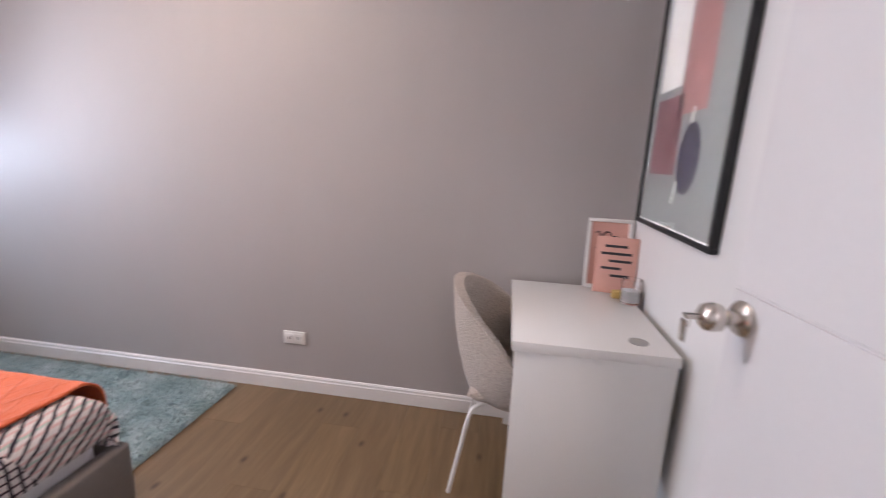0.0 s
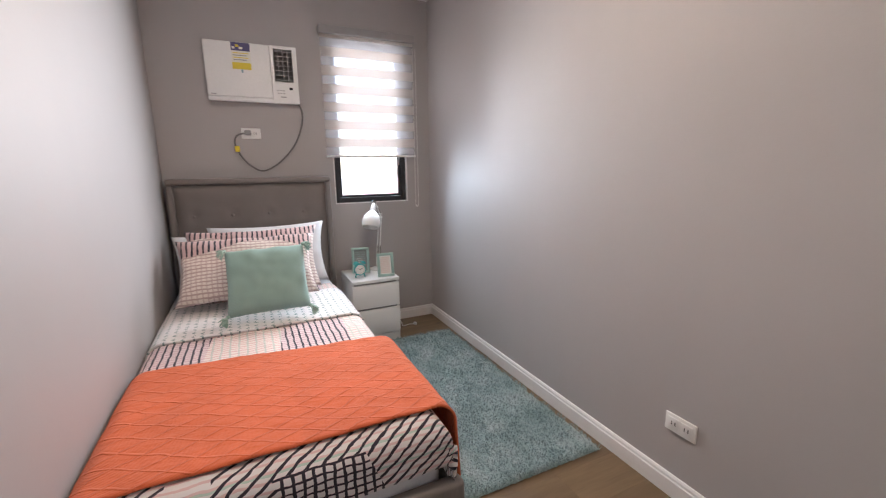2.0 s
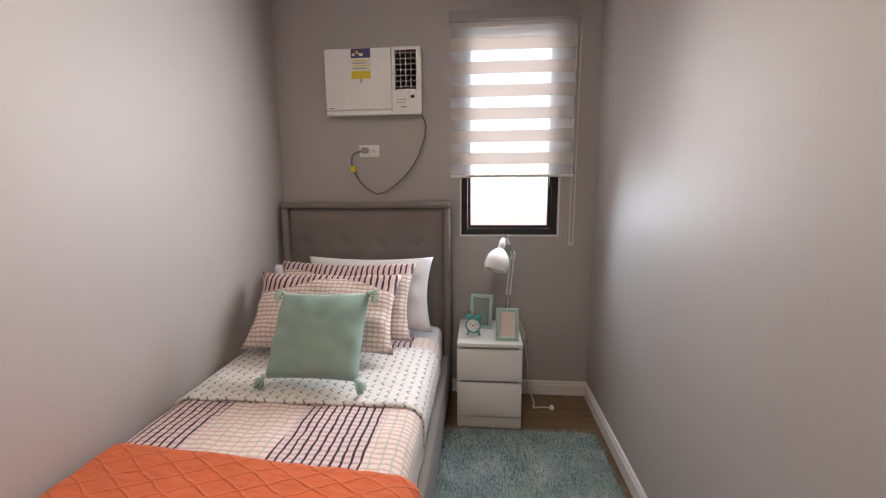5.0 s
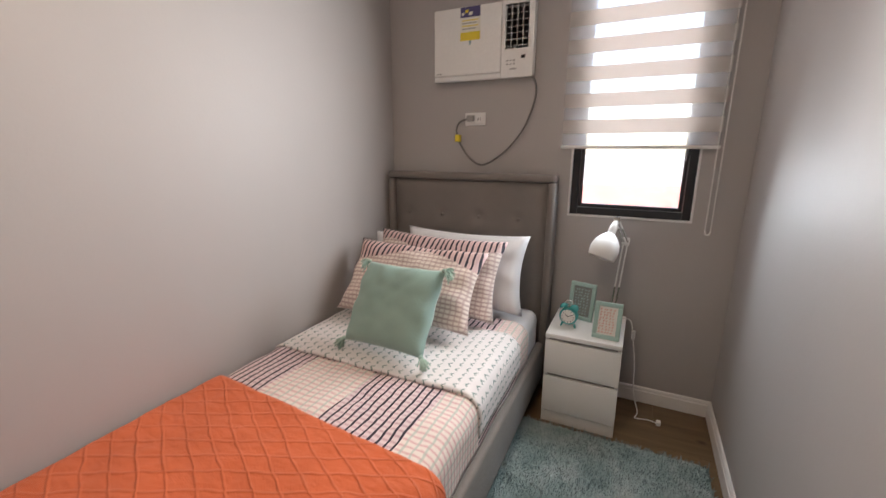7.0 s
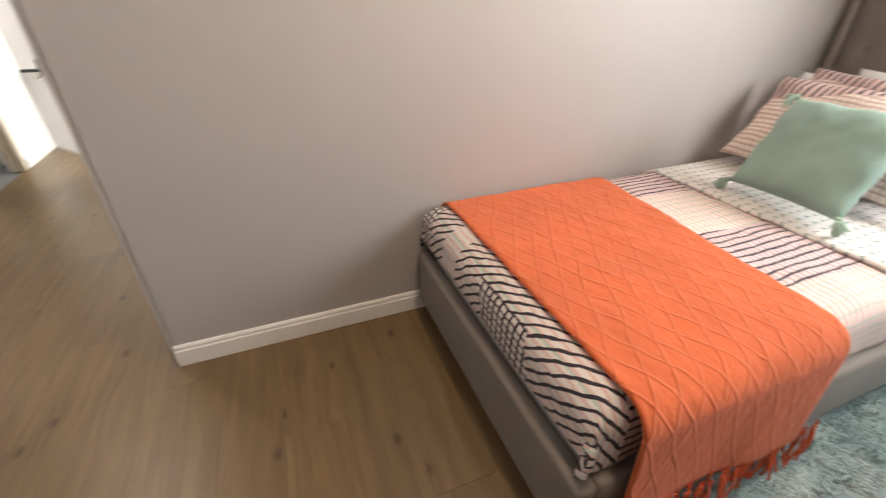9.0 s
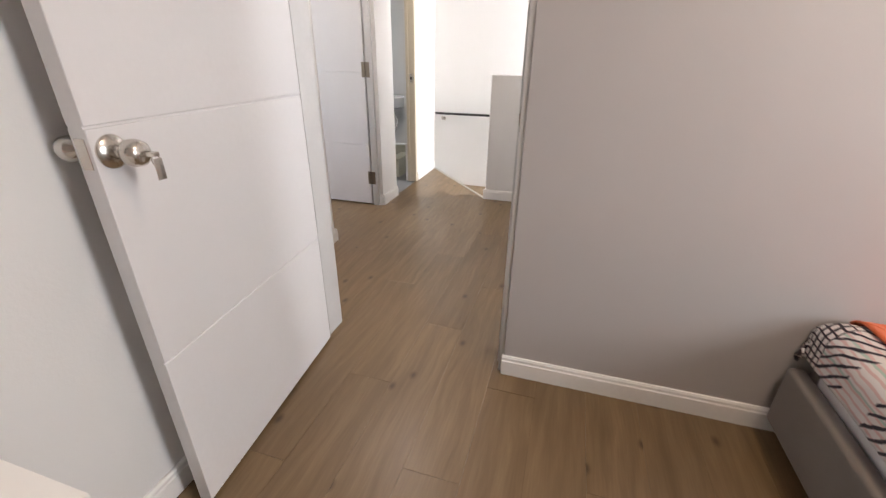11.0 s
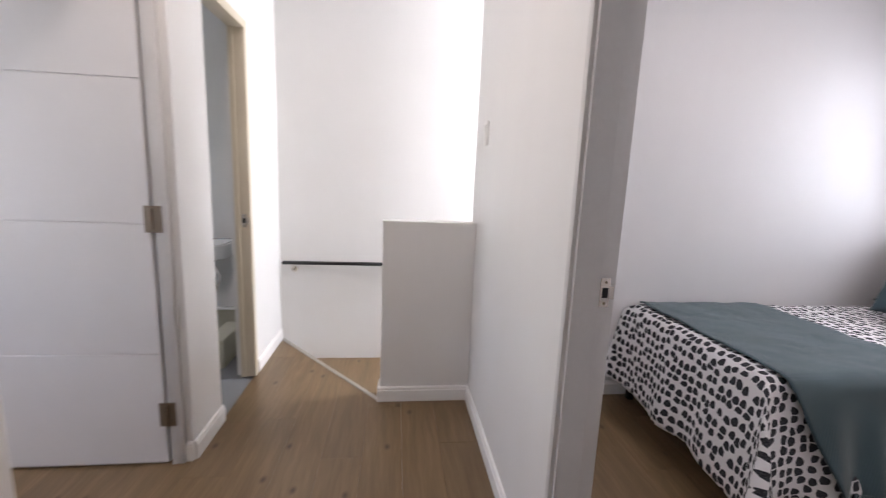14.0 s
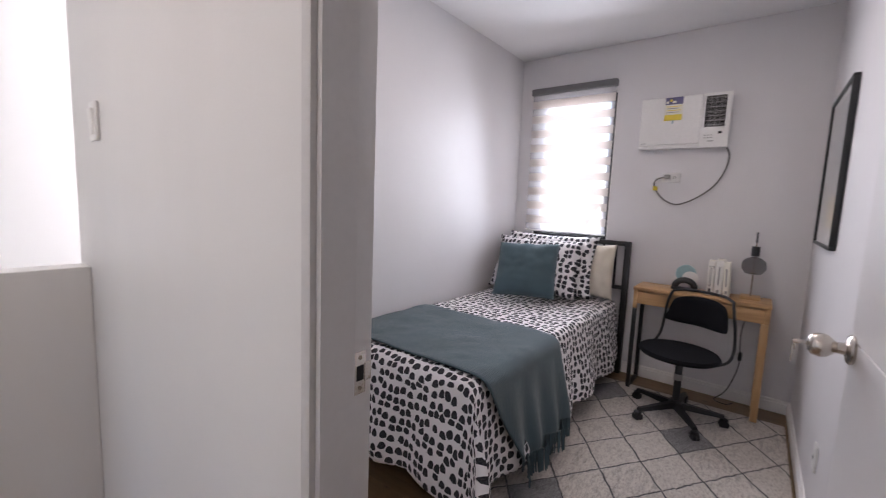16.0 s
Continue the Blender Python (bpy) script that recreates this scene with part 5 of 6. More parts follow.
def photo_frame(name, label, w, h, at, turn, lean, body, paper, pattern, stand=True):
    """A standing picture frame: own frame faces +x, base at z 0."""
    root = thing(name, label, "picture frame", at, turn, world=False)
    m = pose(0, 0, 0.001, 0, -lean, 0)
    b, d = 0.020, 0.016
    part("frame", moved(boxes((-d, 0, -w / 2, w / 2, 0, b), (-d, 0, -w / 2, w / 2, h - b, h), (-d, 0, -w / 2, -w / 2 + b, b, h - b), (-d, 0, w / 2 - b, w / 2, b, h - b), bevel=0.002), m), body, root)
    pic = part("print", moved(box(-d + 0.002, -d + 0.006, -w / 2 + b, w / 2 - b, b, h - b), m), paper, root, smooth=0)
    bm = bmesh.new()
    rnd = random.Random(len(label))
    for j in range(9):
        for i in range(5):
            cy, cz = -w / 2 + b + (i + 0.7) * (w - 2 * b) / 6 + rnd.uniform(-0.003, 0.003), b + (j + 0.8) * (h - 2 * b) / 10
            box(-d + 0.006, -d + 0.0072, cy - 0.0035, cy + 0.004, cz - 0.002, cz + 0.0025 + rnd.uniform(0, 0.003), into=bm)
    part("pattern", moved(bm, m), pattern, pic, smooth=0)
    part("strut", moved(box(-0.004, 0.0, -0.02, 0.02, 0, h * 0.7), pose(-h * math.sin(radians(lean)) * 0.75 - 0.06, 0, 0.001, 0, 17, 0)), body, root)
    return root


photo_frame("photo_frame", "seafoam photo frame with a grey-green print", 0.135, 0.20, (-2.99, 1.305, 0.50), -14, 10, SEAFOAM, ARTGREY, SEAFOAM)
photo_frame("photo_frame", "seafoam photo frame with a pink patterned print", 0.125, 0.178, (-2.80, 1.452, 0.50), -4, 12, SEAFOAM, PAPER, PAPER_PINK)


def alarm_clock():
    root = thing("alarm_clock", "teal twin-bell alarm clock on the bedside chest", "clock", (-2.875, 1.268, 0.50), -6, world=False)
    r, c = 0.044, 0.062
    side = pose(0, 0, c, 0, 90, 0)
    part("case", lathe([(0, -0.024), (r - 0.006, -0.024), (r, -0.018), (r + 0.001, 0.014), (r - 0.002, 0.02), (r - 0.006, 0.02), (r - 0.007, 0.014), (0, 0.014)], 32, m=side), AQUA, root)
    dial = part("dial", lathe([(0, 0.0135), (r - 0.008, 0.0135), (r - 0.008, 0.0155), (0, 0.0155)], 32, m=side), PAPER, root, "white dial with black hands")
    for k in range(12):
        a = 2 * math.pi * k / 12
        part("hour_mark", moved(box(0.0155, 0.0162, -0.0012, 0.0012, 0.026, 0.032), pose(0, 0, c, math.degrees(a), 0, 0)), INK, dial, smooth=0)
    for length, a in ((0.020, 55), (0.028, -62)):
        part("hand", moved(box(0.0162, 0.017, -0.0014, 0.0014, -0.004, length), pose(0, 0, c, a, 0, 0)), INK, dial, smooth=0)
    for s in (-1, 1):
        part("bell", lathe([(0.0, 0.016), (0.012, 0.014), (0.019, 0.006), (0.021, -0.002), (0.019, -0.002), (0, 0.008)], 20, m=Matrix.Translation((0, s * 0.027, 0.108)) @ pose(0, 0, 0, -s * 28, 0, 0)), AQUA, root, "teal bell")
        part("foot", rod((0, s * 0.026, 0.03), (0, s * 0.036, 0.0), 0.005, 10), AQUA, root)
    part("handle", tube([(0, -0.022, 0.118), (0, -0.018, 0.138), (0, 0, 0.144), (0, 0.018, 0.138), (0, 0.022, 0.118)], 0.0028, 8), STEEL, root)
    part("hammer", rod((0, 0, 0.105), (0, 0, 0.13), 0.004, 10), STEEL, root)


alarm_clock()


def shaggy(name, label, x0, x1, y0, y1, material, pile, seed, category="rug", edge=0.006, step=0.012, blades=0):
    root = thing(name, label, category, ((x0 + x1) / 2, (y0 + y1) / 2, 0))
    nx, ny = int((x1 - x0) / step), int((y1 - y0) / step)
    bm = bmesh.new()
    g = []
    for j in range(ny + 1):
        row = []
        for i in range(nx + 1):
            x, y = x0 + (x1 - x0) * i / nx, y0 + (y1 - y0) * j / ny
            rim = i in (0, nx) or j in (0, ny)
            z = 0.002 if rim else pile + pile * 0.5 * soft((x, y, 0), 60, seed) + pile * 0.35 * soft((x, y, 0), 17, seed)
            if rim:
                x += edge * soft((x, y, 2), 70, seed)
                y += edge * soft((x, y, 5), 70, seed)
            row.append(bm.verts.new((x, y, z)))
        g.append(row)
    for j in range(ny):
        for i in range(nx):
            bm.faces.new((g[j][i], g[j][i + 1], g[j + 1][i + 1], g[j + 1][i]))
    part("rug_surface", bm, material, root, smooth=180)
    if blades:
        rnd = random.Random(int(seed * 10))
        bm = bmesh.new()
        for k in range(blades):
            x, y = rnd.uniform(x0, x1), rnd.uniform(y0, y1)
            a, tall, w = rnd.uniform(0, 6.283), pile * rnd.uniform(1.0, 2.1), rnd.uniform(0.0016, 0.003)
            c, s, lean = math.cos(a), math.sin(a), rnd.uniform(0.2, 1.0) * pile
            p = [bm.verts.new((x + w * c, y + w * s, pile * 0.3)), bm.verts.new((x - w * c, y - w * s, pile * 0.3)),
                 bm.verts.new((x - w * 0.5 * c - lean * s + 0.3 * lean, y - w * 0.5 * s + lean * c, tall)), bm.verts.new((x + w * 0.5 * c - lean * s + 0.3 * lean, y + w * 0.5 * s + lean * c, tall))]
            bm.faces.new(p)
        part("yarn", bm, material, root, "long teal yarn pile", smooth=180)
    return root


shaggy("shag_rug", "soft teal shag rug beside the bed", -2.735, -1.128, 0.80, 1.932, SHAG, 0.018, 3.0, blades=26000)

# ---- writing corner of the first bedroom ----
def white_desk():
    x0, x1, y0, y1, h = 0.340, 0.838, 1.262, 1.955, 0.75
    root = thing("white_desk", "white lacquered desk against the wall", "desk", ((x0 + x1) / 2, (y0 + y1) / 2, 0))
    bm = box(x0, x1, y0, y1, h - 0.034, h, 0.003)
    part("tabletop", bm, LACQUER, root)
    ring = part("cable_hole", lathe([(0.022, 0.0), (0.030, 0.0), (0.030, 0.0022), (0.022, 0.0022)], 24, (x1 - 0.10, y0 + 0.09, h)), PLASTIC_GREY, root, "grey cable grommet")
    part("hole", lathe([(0, 0.0005), (0.0225, 0.0005), (0.0225, 0.0012), (0, 0.0012)], 24, (x1 - 0.10, y0 + 0.09, h)), DARKHOLE, ring)
    part("side_panel", box(x0 + 0.012, x1 - 0.004, y0 + 0.004, y0 + 0.036, 0, h - 0.034, 0.002), LACQUER, root)
    part("side_panel", box(x0 + 0.012, x1 - 0.004, y1 - 0.036, y1 - 0.004, 0, h - 0.034, 0.002), LACQUER, root)
    part("back_panel", box(x1 - 0.05, x1 - 0.034, y0 + 0.036, y1 - 0.036, 0.30, h - 0.034), LACQUER, root)
    d = part("drawer", box(x0 + 0.014, x0 + 0.032, y0 + 0.04, y1 - 0.04, h - 0.145, h - 0.038, 0.002), LACQUER, root)
    part("drawer_box", box(x0 + 0.033, x1 - 0.1, y0 + 0.05, y1 - 0.05, h - 0.135, h - 0.045), LACQUER, d, smooth=0)


white_desk()


def tub_chair():
    """Own frame: the sitter faces +x."""
    root = thing("tub_chair", "cream boucle tub chair with thin white metal legs", "chair", (0.375, 1.63, 0), -4, world=False)
    bm = bmesh.new()
    n, k = 40, 14
    out, inn = [], []
    for j in range(k + 1):
        s = j / k
        ro, ri = [], []
        for i in range(n + 1):
            a = radians(70 + 220 * i / n)
            back = max(0.0, -math.cos(a))
            top = 0.60 + 0.235 * back ** 0.7
            z = 0.40 + (top - 0.40) * s
            flare = 0.72 + 0.34 * s ** 0.8
            rx, ry = 0.235 * flare, 0.255 * flare
            puff = 0.012 * math.sin(math.pi * s)
            ro.append(bm.verts.new(((rx + puff + 0.02) * math.cos(a), (ry + puff + 0.02) * math.sin(a), z)))
            ri.append(bm.verts.new(((rx - 0.02) * math.cos(a), (ry - 0.02) * math.sin(a), z - 0.006)))
        out.append(ro), inn.append(ri)
    for j in range(k):
        for i in range(n):
            bm.faces.new((out[j][i], out[j][i + 1], out[j + 1][i + 1], out[j + 1][i]))
            bm.faces.new((inn[j][i + 1], inn[j][i], inn[j + 1][i], inn[j + 1][i + 1]))
    for i in range(n):
        bm.faces.new((out[k][i], out[k][i + 1], inn[k][i + 1], inn[k][i]))
        bm.faces.new((out[0][i + 1], out[0][i], inn[0][i], inn[0][i + 1]))
    for j in range(k):
        for i, f in ((0, 1), (n, -1)):
            q = (out[j][i], out[j + 1][i], inn[j + 1][i], inn[j][i])
            bm.faces.new(q if f > 0 else q[::-1])
    bmesh.ops.recalc_face_normals(bm, faces=bm.faces)
    part("backrest", bm, BOUCLE, root, smooth=70)
    seat = cushion(0.37, 0.38, 0.12, 0.004, 5.0, 20, 0.0)
    part("seat", moved(seat, Matrix.Translation((0.02, 0, 0.42))), BOUCLE, root, smooth=180)
    part("seat_pan", lathe([(0, 0.345), (0.13, 0.345), (0.165, 0.37), (0.18, 0.405), (0, 0.41)], 32), BOUCLE, root)
    for sx, sy in ((-1, -1), (-1, 1), (1, -1), (1, 1)):
        part("leg", tube([(sx * 0.10, sy * 0.11, 0.352), (sx * 0.15, sy * 0.16, 0.34), (sx * 0.185, sy * 0.185, 0.17), (sx * 0.215, sy * 0.21, 0.0)], 0.008, 10), LACQUER, root, "thin white metal leg")


tub_chair()


def framed_art(name, label, c, w, h, normal, inlay, frame_mat=BLACK, rim=0.016, deep=0.025):
    """A framed picture; own frame: face towards +x, width along y, base at z 0; inlay adds the shapes."""
    root = thing(name, label, "wall art", c, {"-x": 180, "-y": -90}[normal], world=False)
    part("frame", boxes((0, deep, -w / 2, w / 2, 0, rim), (0, deep, -w / 2, w / 2, h - rim, h), (0, deep, -w / 2, -w / 2 + rim, rim, h - rim), (0, deep, w / 2 - rim, w / 2, rim, h - rim), bevel=0.0015), frame_mat, root, "slim black frame")
    pic = part("print", box(0.004, 0.012, -w / 2 + rim, w / 2 - rim, rim, h - rim), PAPER, root, "pale paper print", 0)
    inlay(pic)
    g = part("glazing", box(0.0165, 0.0185, -w / 2 + rim, w / 2 - rim, rim, h - rim), GLASS, root, "clear glazing", 0)
    g.visible_shadow = False
    return root


def inlay_1(pic):
    # seen by a viewer the far side of the wall is on the left; own +y points to the near side after the half turn
    part("pale_panel", box(0.012, 0.0126, -0.318, 0.318, 0.022, 0.90), ARTGREY, pic, smooth=0)
    part("maroon_panel", box(0.0126, 0.0132, -0.275, -0.03, 0.20, 0.47), MAROON, pic, smooth=0)
    part("rose_panel", box(0.0126, 0.0132, -0.06, 0.15, 0.40, 0.84), ROSE, pic, smooth=0)
    part("white_panel", box(0.0132, 0.0136, -0.27, -0.07, 0.50, 0.84), PAPER, pic, smooth=0)
    part("stem", moved(box(0.0132, 0.0137, -0.006, 0.006, -0.16, 0.16), pose(0, 0.03, 0.26, -14, 0, 0)), PAPER, pic, smooth=0)
    part("navy_oval", moved(lathe([(0, 0.0), (0.085, 0.0), (0.085, 0.0006), (0, 0.0006)], 32), pose(0.0138, 0.075, 0.255, 0, 90, 0) @ Matrix.Diagonal((1.35, 0.95, 1, 1))), NAVY, pic)


framed_art("wall_art", "large abstract print in maroon, rose and navy", (XE - 0.002, 1.572, 1.072), 0.68, 0.92, "-x", inlay_1)


def desk_items():
    root = thing("letter_board", "pink print with dark script in a white frame", "picture frame", (0.755, 1.925, 0.751), -94, world=False)
    m = pose(0, 0, 0, 0, -9, 0)
    part("frame", moved(boxes((-0.018, 0, -0.095, 0.095, 0, 0.016), (-0.018, 0, -0.095, 0.095, 0.30, 0.316), (-0.018, 0, -0.095, -0.079, 0.016, 0.30), (-0.018, 0, 0.079, 0.095, 0.016, 0.30), bevel=0.002), m), LACQUER, root)
    p = part("print", moved(box(-0.014, -0.008, -0.079, 0.079, 0.016, 0.30), m), PAPER_PINK, root, smooth=0)
    rnd = random.Random(12)
    for row in range(4):
        pts, y = [], -0.06 + 0.008 * row
        while y < 0.055:
            pts.append((-0.0065, y, 0.25 - row * 0.055 + rnd.uniform(-0.018, 0.018)))
            y += rnd.uniform(0.008, 0.016)
        part("script_stroke", moved(tube(pts, 0.0028, 5), m), INK, p)
    part("stand", box(-0.035, -0.018, -0.05, 0.05, 0.0, 0.06), LACQUER, root)
    book = thing("pink_book", "pink covered book with dark lettering bars", "book", (0.775, 1.862, 0.751), -98, world=False)
    mb = pose(0, 0, 0, 0, -7, 0)
    part("cover", moved(box(-0.02, 0, -0.085, 0.085, 0, 0.245, 0.002), mb), PAPER_PINK, book)
    for k, (a, b) in enumerate(((-0.05, 0.04), (-0.065, 0.06), (-0.03, 0.062), (-0.06, 0.02), (-0.02, 0.055))):
        part("lettering_bar", moved(box(0.0, 0.0012, a, b, 0.20 - k * 0.032, 0.211 - k * 0.032), mb), INK, book, smooth=0)
    g = thing("glass_jar", "small clear glass jar with a gold band", "jar", (0.815, 1.752, 0.75))
    part("glass", lathe([(0.0, 0.0), (0.036, 0.0), (0.038, 0.004), (0.038, 0.10), (0.035, 0.10), (0.035, 0.008), (0, 0.008)], 28, (0.815, 1.752, 0.751)), GLASS, g)
    part("wax", lathe([(0, 0.009), (0.0345, 0.009), (0.0345, 0.055), (0, 0.057)], 24, (0.815, 1.752, 0.751)), SHEET, g)
    c = thing("gold_clip", "small gold and black desk clip", "ornament", (0.775, 1.80, 0.75))
    part("clip", box(0.755, 0.795, 1.785, 1.815, 0.751, 0.785, 0.006), OCHRE, c)


desk_items()

# ---- second bedroom ----
B2X1, B2Y0, B2Y1 = -0.942, -2.265, -1.265


def second_bed():
    bed = thing("metal_bed", "single bed with a black metal slatted headboard", "bed", (-2.05, -1.75, 0))
    for y in (-2.245, -1.235):
        part("post", box(XW + 0.03, XW + 0.075, y - 0.02, y + 0.025, 0, 1.085, 0.004), BLACK, bed)
    part("top_rail", box(XW + 0.032, XW + 0.073, -2.265, -1.21, 1.058, 1.095, 0.004), BLACK, bed)
    part("middle_rail", box(XW + 0.036, XW + 0.068, -2.22, -1.256, 0.70, 0.73, 0.003), BLACK, bed)
    for k in range(9):
        y = -2.13 + k * 0.1
        part("spindle", box(XW + 0.044, XW + 0.06, y, y + 0.016, 0.73, 1.058, 0.002), BLACK, bed)
    part("side_rail", box(XW + 0.075, B2X1 - 0.05, -1.31, -1.28, 0.24, 0.30, 0.003), BLACK, bed)
    part("side_rail", box(XW + 0.075, B2X1 - 0.05, -2.25, -2.22, 0.24, 0.30, 0.003), BLACK, bed)
    part("end_rail", box(B2X1 - 0.08, B2X1 - 0.05, -2.22, -1.31, 0.24, 0.30, 0.003), BLACK, bed)
    for y in (-2.22, -1.31):
        part("leg", box(B2X1 - 0.09, B2X1 - 0.05, y - 0.02, y + 0.02, 0, 0.24, 0.003), BLACK, bed)
    part("mattress", box(XW + 0.08, B2X1 - 0.03, B2Y0 + 0.02, B2Y1 - 0.02, 0.30, 0.60, 0.05, 4), SHEET, bed, "white mattress")


second_bed()
cover2 = thing("spotted_bedspread", "white bedspread with black dome print hanging to the floor", "bedspread", (-2.0, -1.7, 0.1))
drape("cover", (XW + 0.12, B2X1 + 0.455, B2Y0 - 0.01, B2Y1 + 0.455), (B2X1, B2Y0 - 0.012, B2Y1), 0.618, 0.07, SPOTS, cover2, 0.012, 0.02, folds=0.028, wave=13, ripple=0.008, seed=3.3, floor_z=0.03, flare=0.064, creases=7, corner=0.17)


def teal_throw():
    root = thing("teal_throw", "slate teal ribbed throw across the foot of the bed", "throw blanket", (-1.4, -1.6, 0.5))
    drape("blanket", (-1.79, -1.02, B2Y0 + 0.02, B2Y1 + 0.515), (0.5, B2Y0 - 0.02, B2Y1 + 0.035), 0.634, 0.075, TEAL, root, 0.008, 0.016, folds=0.02, wave=30, ripple=0.008, seed=5.2, floor_z=0.05, flare=0.068, creases=6, taper=0.5)
    bm = bmesh.new()
    rnd = random.Random(8)
    x = -1.78
    while x < -1.23:
        y = B2Y1 + 0.121 + 0.020 * math.sin(30 * x) + rnd.uniform(-0.006, 0.006)
        merged(bm, tube([(x, y, 0.19), (x, y + 0.004, 0.14), (x + rnd.uniform(-0.01, 0.01), y + 0.008, 0.08)], 0.0042, 5))
        x += 0.0095
    part("fringe", bm, TEAL, root)


teal_throw()
pillow("white_pillow", "white pillow upright against the headboard", 0.74, 0.48, 0.15, lying(-3.04, -1.80, 0.615, 6, 0), SHEET, 0.008, 2.7)
pillow("cream_pillow", "cream tufted bolster pillow against the headboard", 0.30, 0.45, 0.14, lying(-3.02, -1.435, 0.62, 5, 3), CREAM, 0.012, 5.5)
pillow("spotted_pillow", "pillow with black dome print", 0.80, 0.50, 0.15, lying(-2.88, -1.795, 0.622, 13, -1), SPOTS, 0.012, 3.4)
pillow("spotted_pillow", "pillow with black dome print leaning forward", 0.78, 0.47, 0.16, lying(-2.70, -1.845, 0.625, 22, -3), SPOTS, 0.012, 8.2)
pillow("teal_cushion", "square slate teal velvet cushion", 0.47, 0.45, 0.15, lying(-2.43, -1.785, 0.632, 30, 13, 2), TEAL_VELVET, 0.011, 6.0, "cushion", 0.05)


def oak_desk():
    x0, x1, y0, y1, h = -3.155, -2.862, -1.105, -0.300, 0.785
    root = thing("oak_desk", "narrow oak veneer desk with two drawers and one black frame leg", "desk", ((x0 + x1) / 2, (y0 + y1) / 2, 0))
    part("tabletop", box(x0, x1 + 0.012, y0 - 0.004, y1 + 0.004, h - 0.022, h, 0.002), OAK, root)
    part("apron", box(x0, x1 - 0.02, y0, y1, h - 0.125, h - 0.03), OAK, root, smooth=0)
    for a, b in ((y0 + 0.03, (y0 + y1) / 2 - 0.002), ((y0 + y1) / 2 + 0.002, y1 - 0.03)):
        part("drawer", box(x1 - 0.019, x1, a, b, h - 0.122, h - 0.034, 0.0015), OAK, root)
    part("corner_post", box(x1 - 0.02, x1, y0, y0 + 0.028, h - 0.16, h - 0.022, 0.001), OAK, root)
    part("corner_post", box(x1 - 0.02, x1, y1 - 0.028, y1, h - 0.125, h - 0.022, 0.001), OAK, root)
    part("leg", box(x1 - 0.04, x1, y1 - 0.04, y1, 0, h - 0.125, 0.002), OAK_UP, root, "oak leg")
    part("leg", box(x0, x0 + 0.04, y1 - 0.04, y1, 0, h - 0.125, 0.002), OAK_UP, root, "oak leg")
    part("frame_leg", boxes((x1 - 0.03, x1, y0, y0 + 0.026, 0.0, h - 0.16), (x0, x0 + 0.03, y0, y0 + 0.026, 0.0, h - 0.13), (x0 + 0.03, x1 - 0.03, y0, y0 + 0.026, 0.0, 0.026), bevel=0.002), BLACK, root, "black metal frame leg")
    part("power_cord", tube([(x0 + 0.03, -0.42, h - 0.13), (x0 + 0.02, -0.44, 0.5), (x0 + 0.03, -0.43, 0.3), (x0 + 0.05, -0.46, 0.16), (x0 + 0.04, -0.50, 0.06), (x0 + 0.08, -0.55, 0.012), (x0 + 0.12, -0.48, 0.012), (x0 + 0.09, -0.44, 0.02)], 0.0035, 7), BLACK, root, "black lamp cord hanging below")
    part("cord_switch", box(x0 + 0.02, x0 + 0.042, -0.442, -0.418, 0.32, 0.38, 0.005), BLACK, root)


oak_desk()


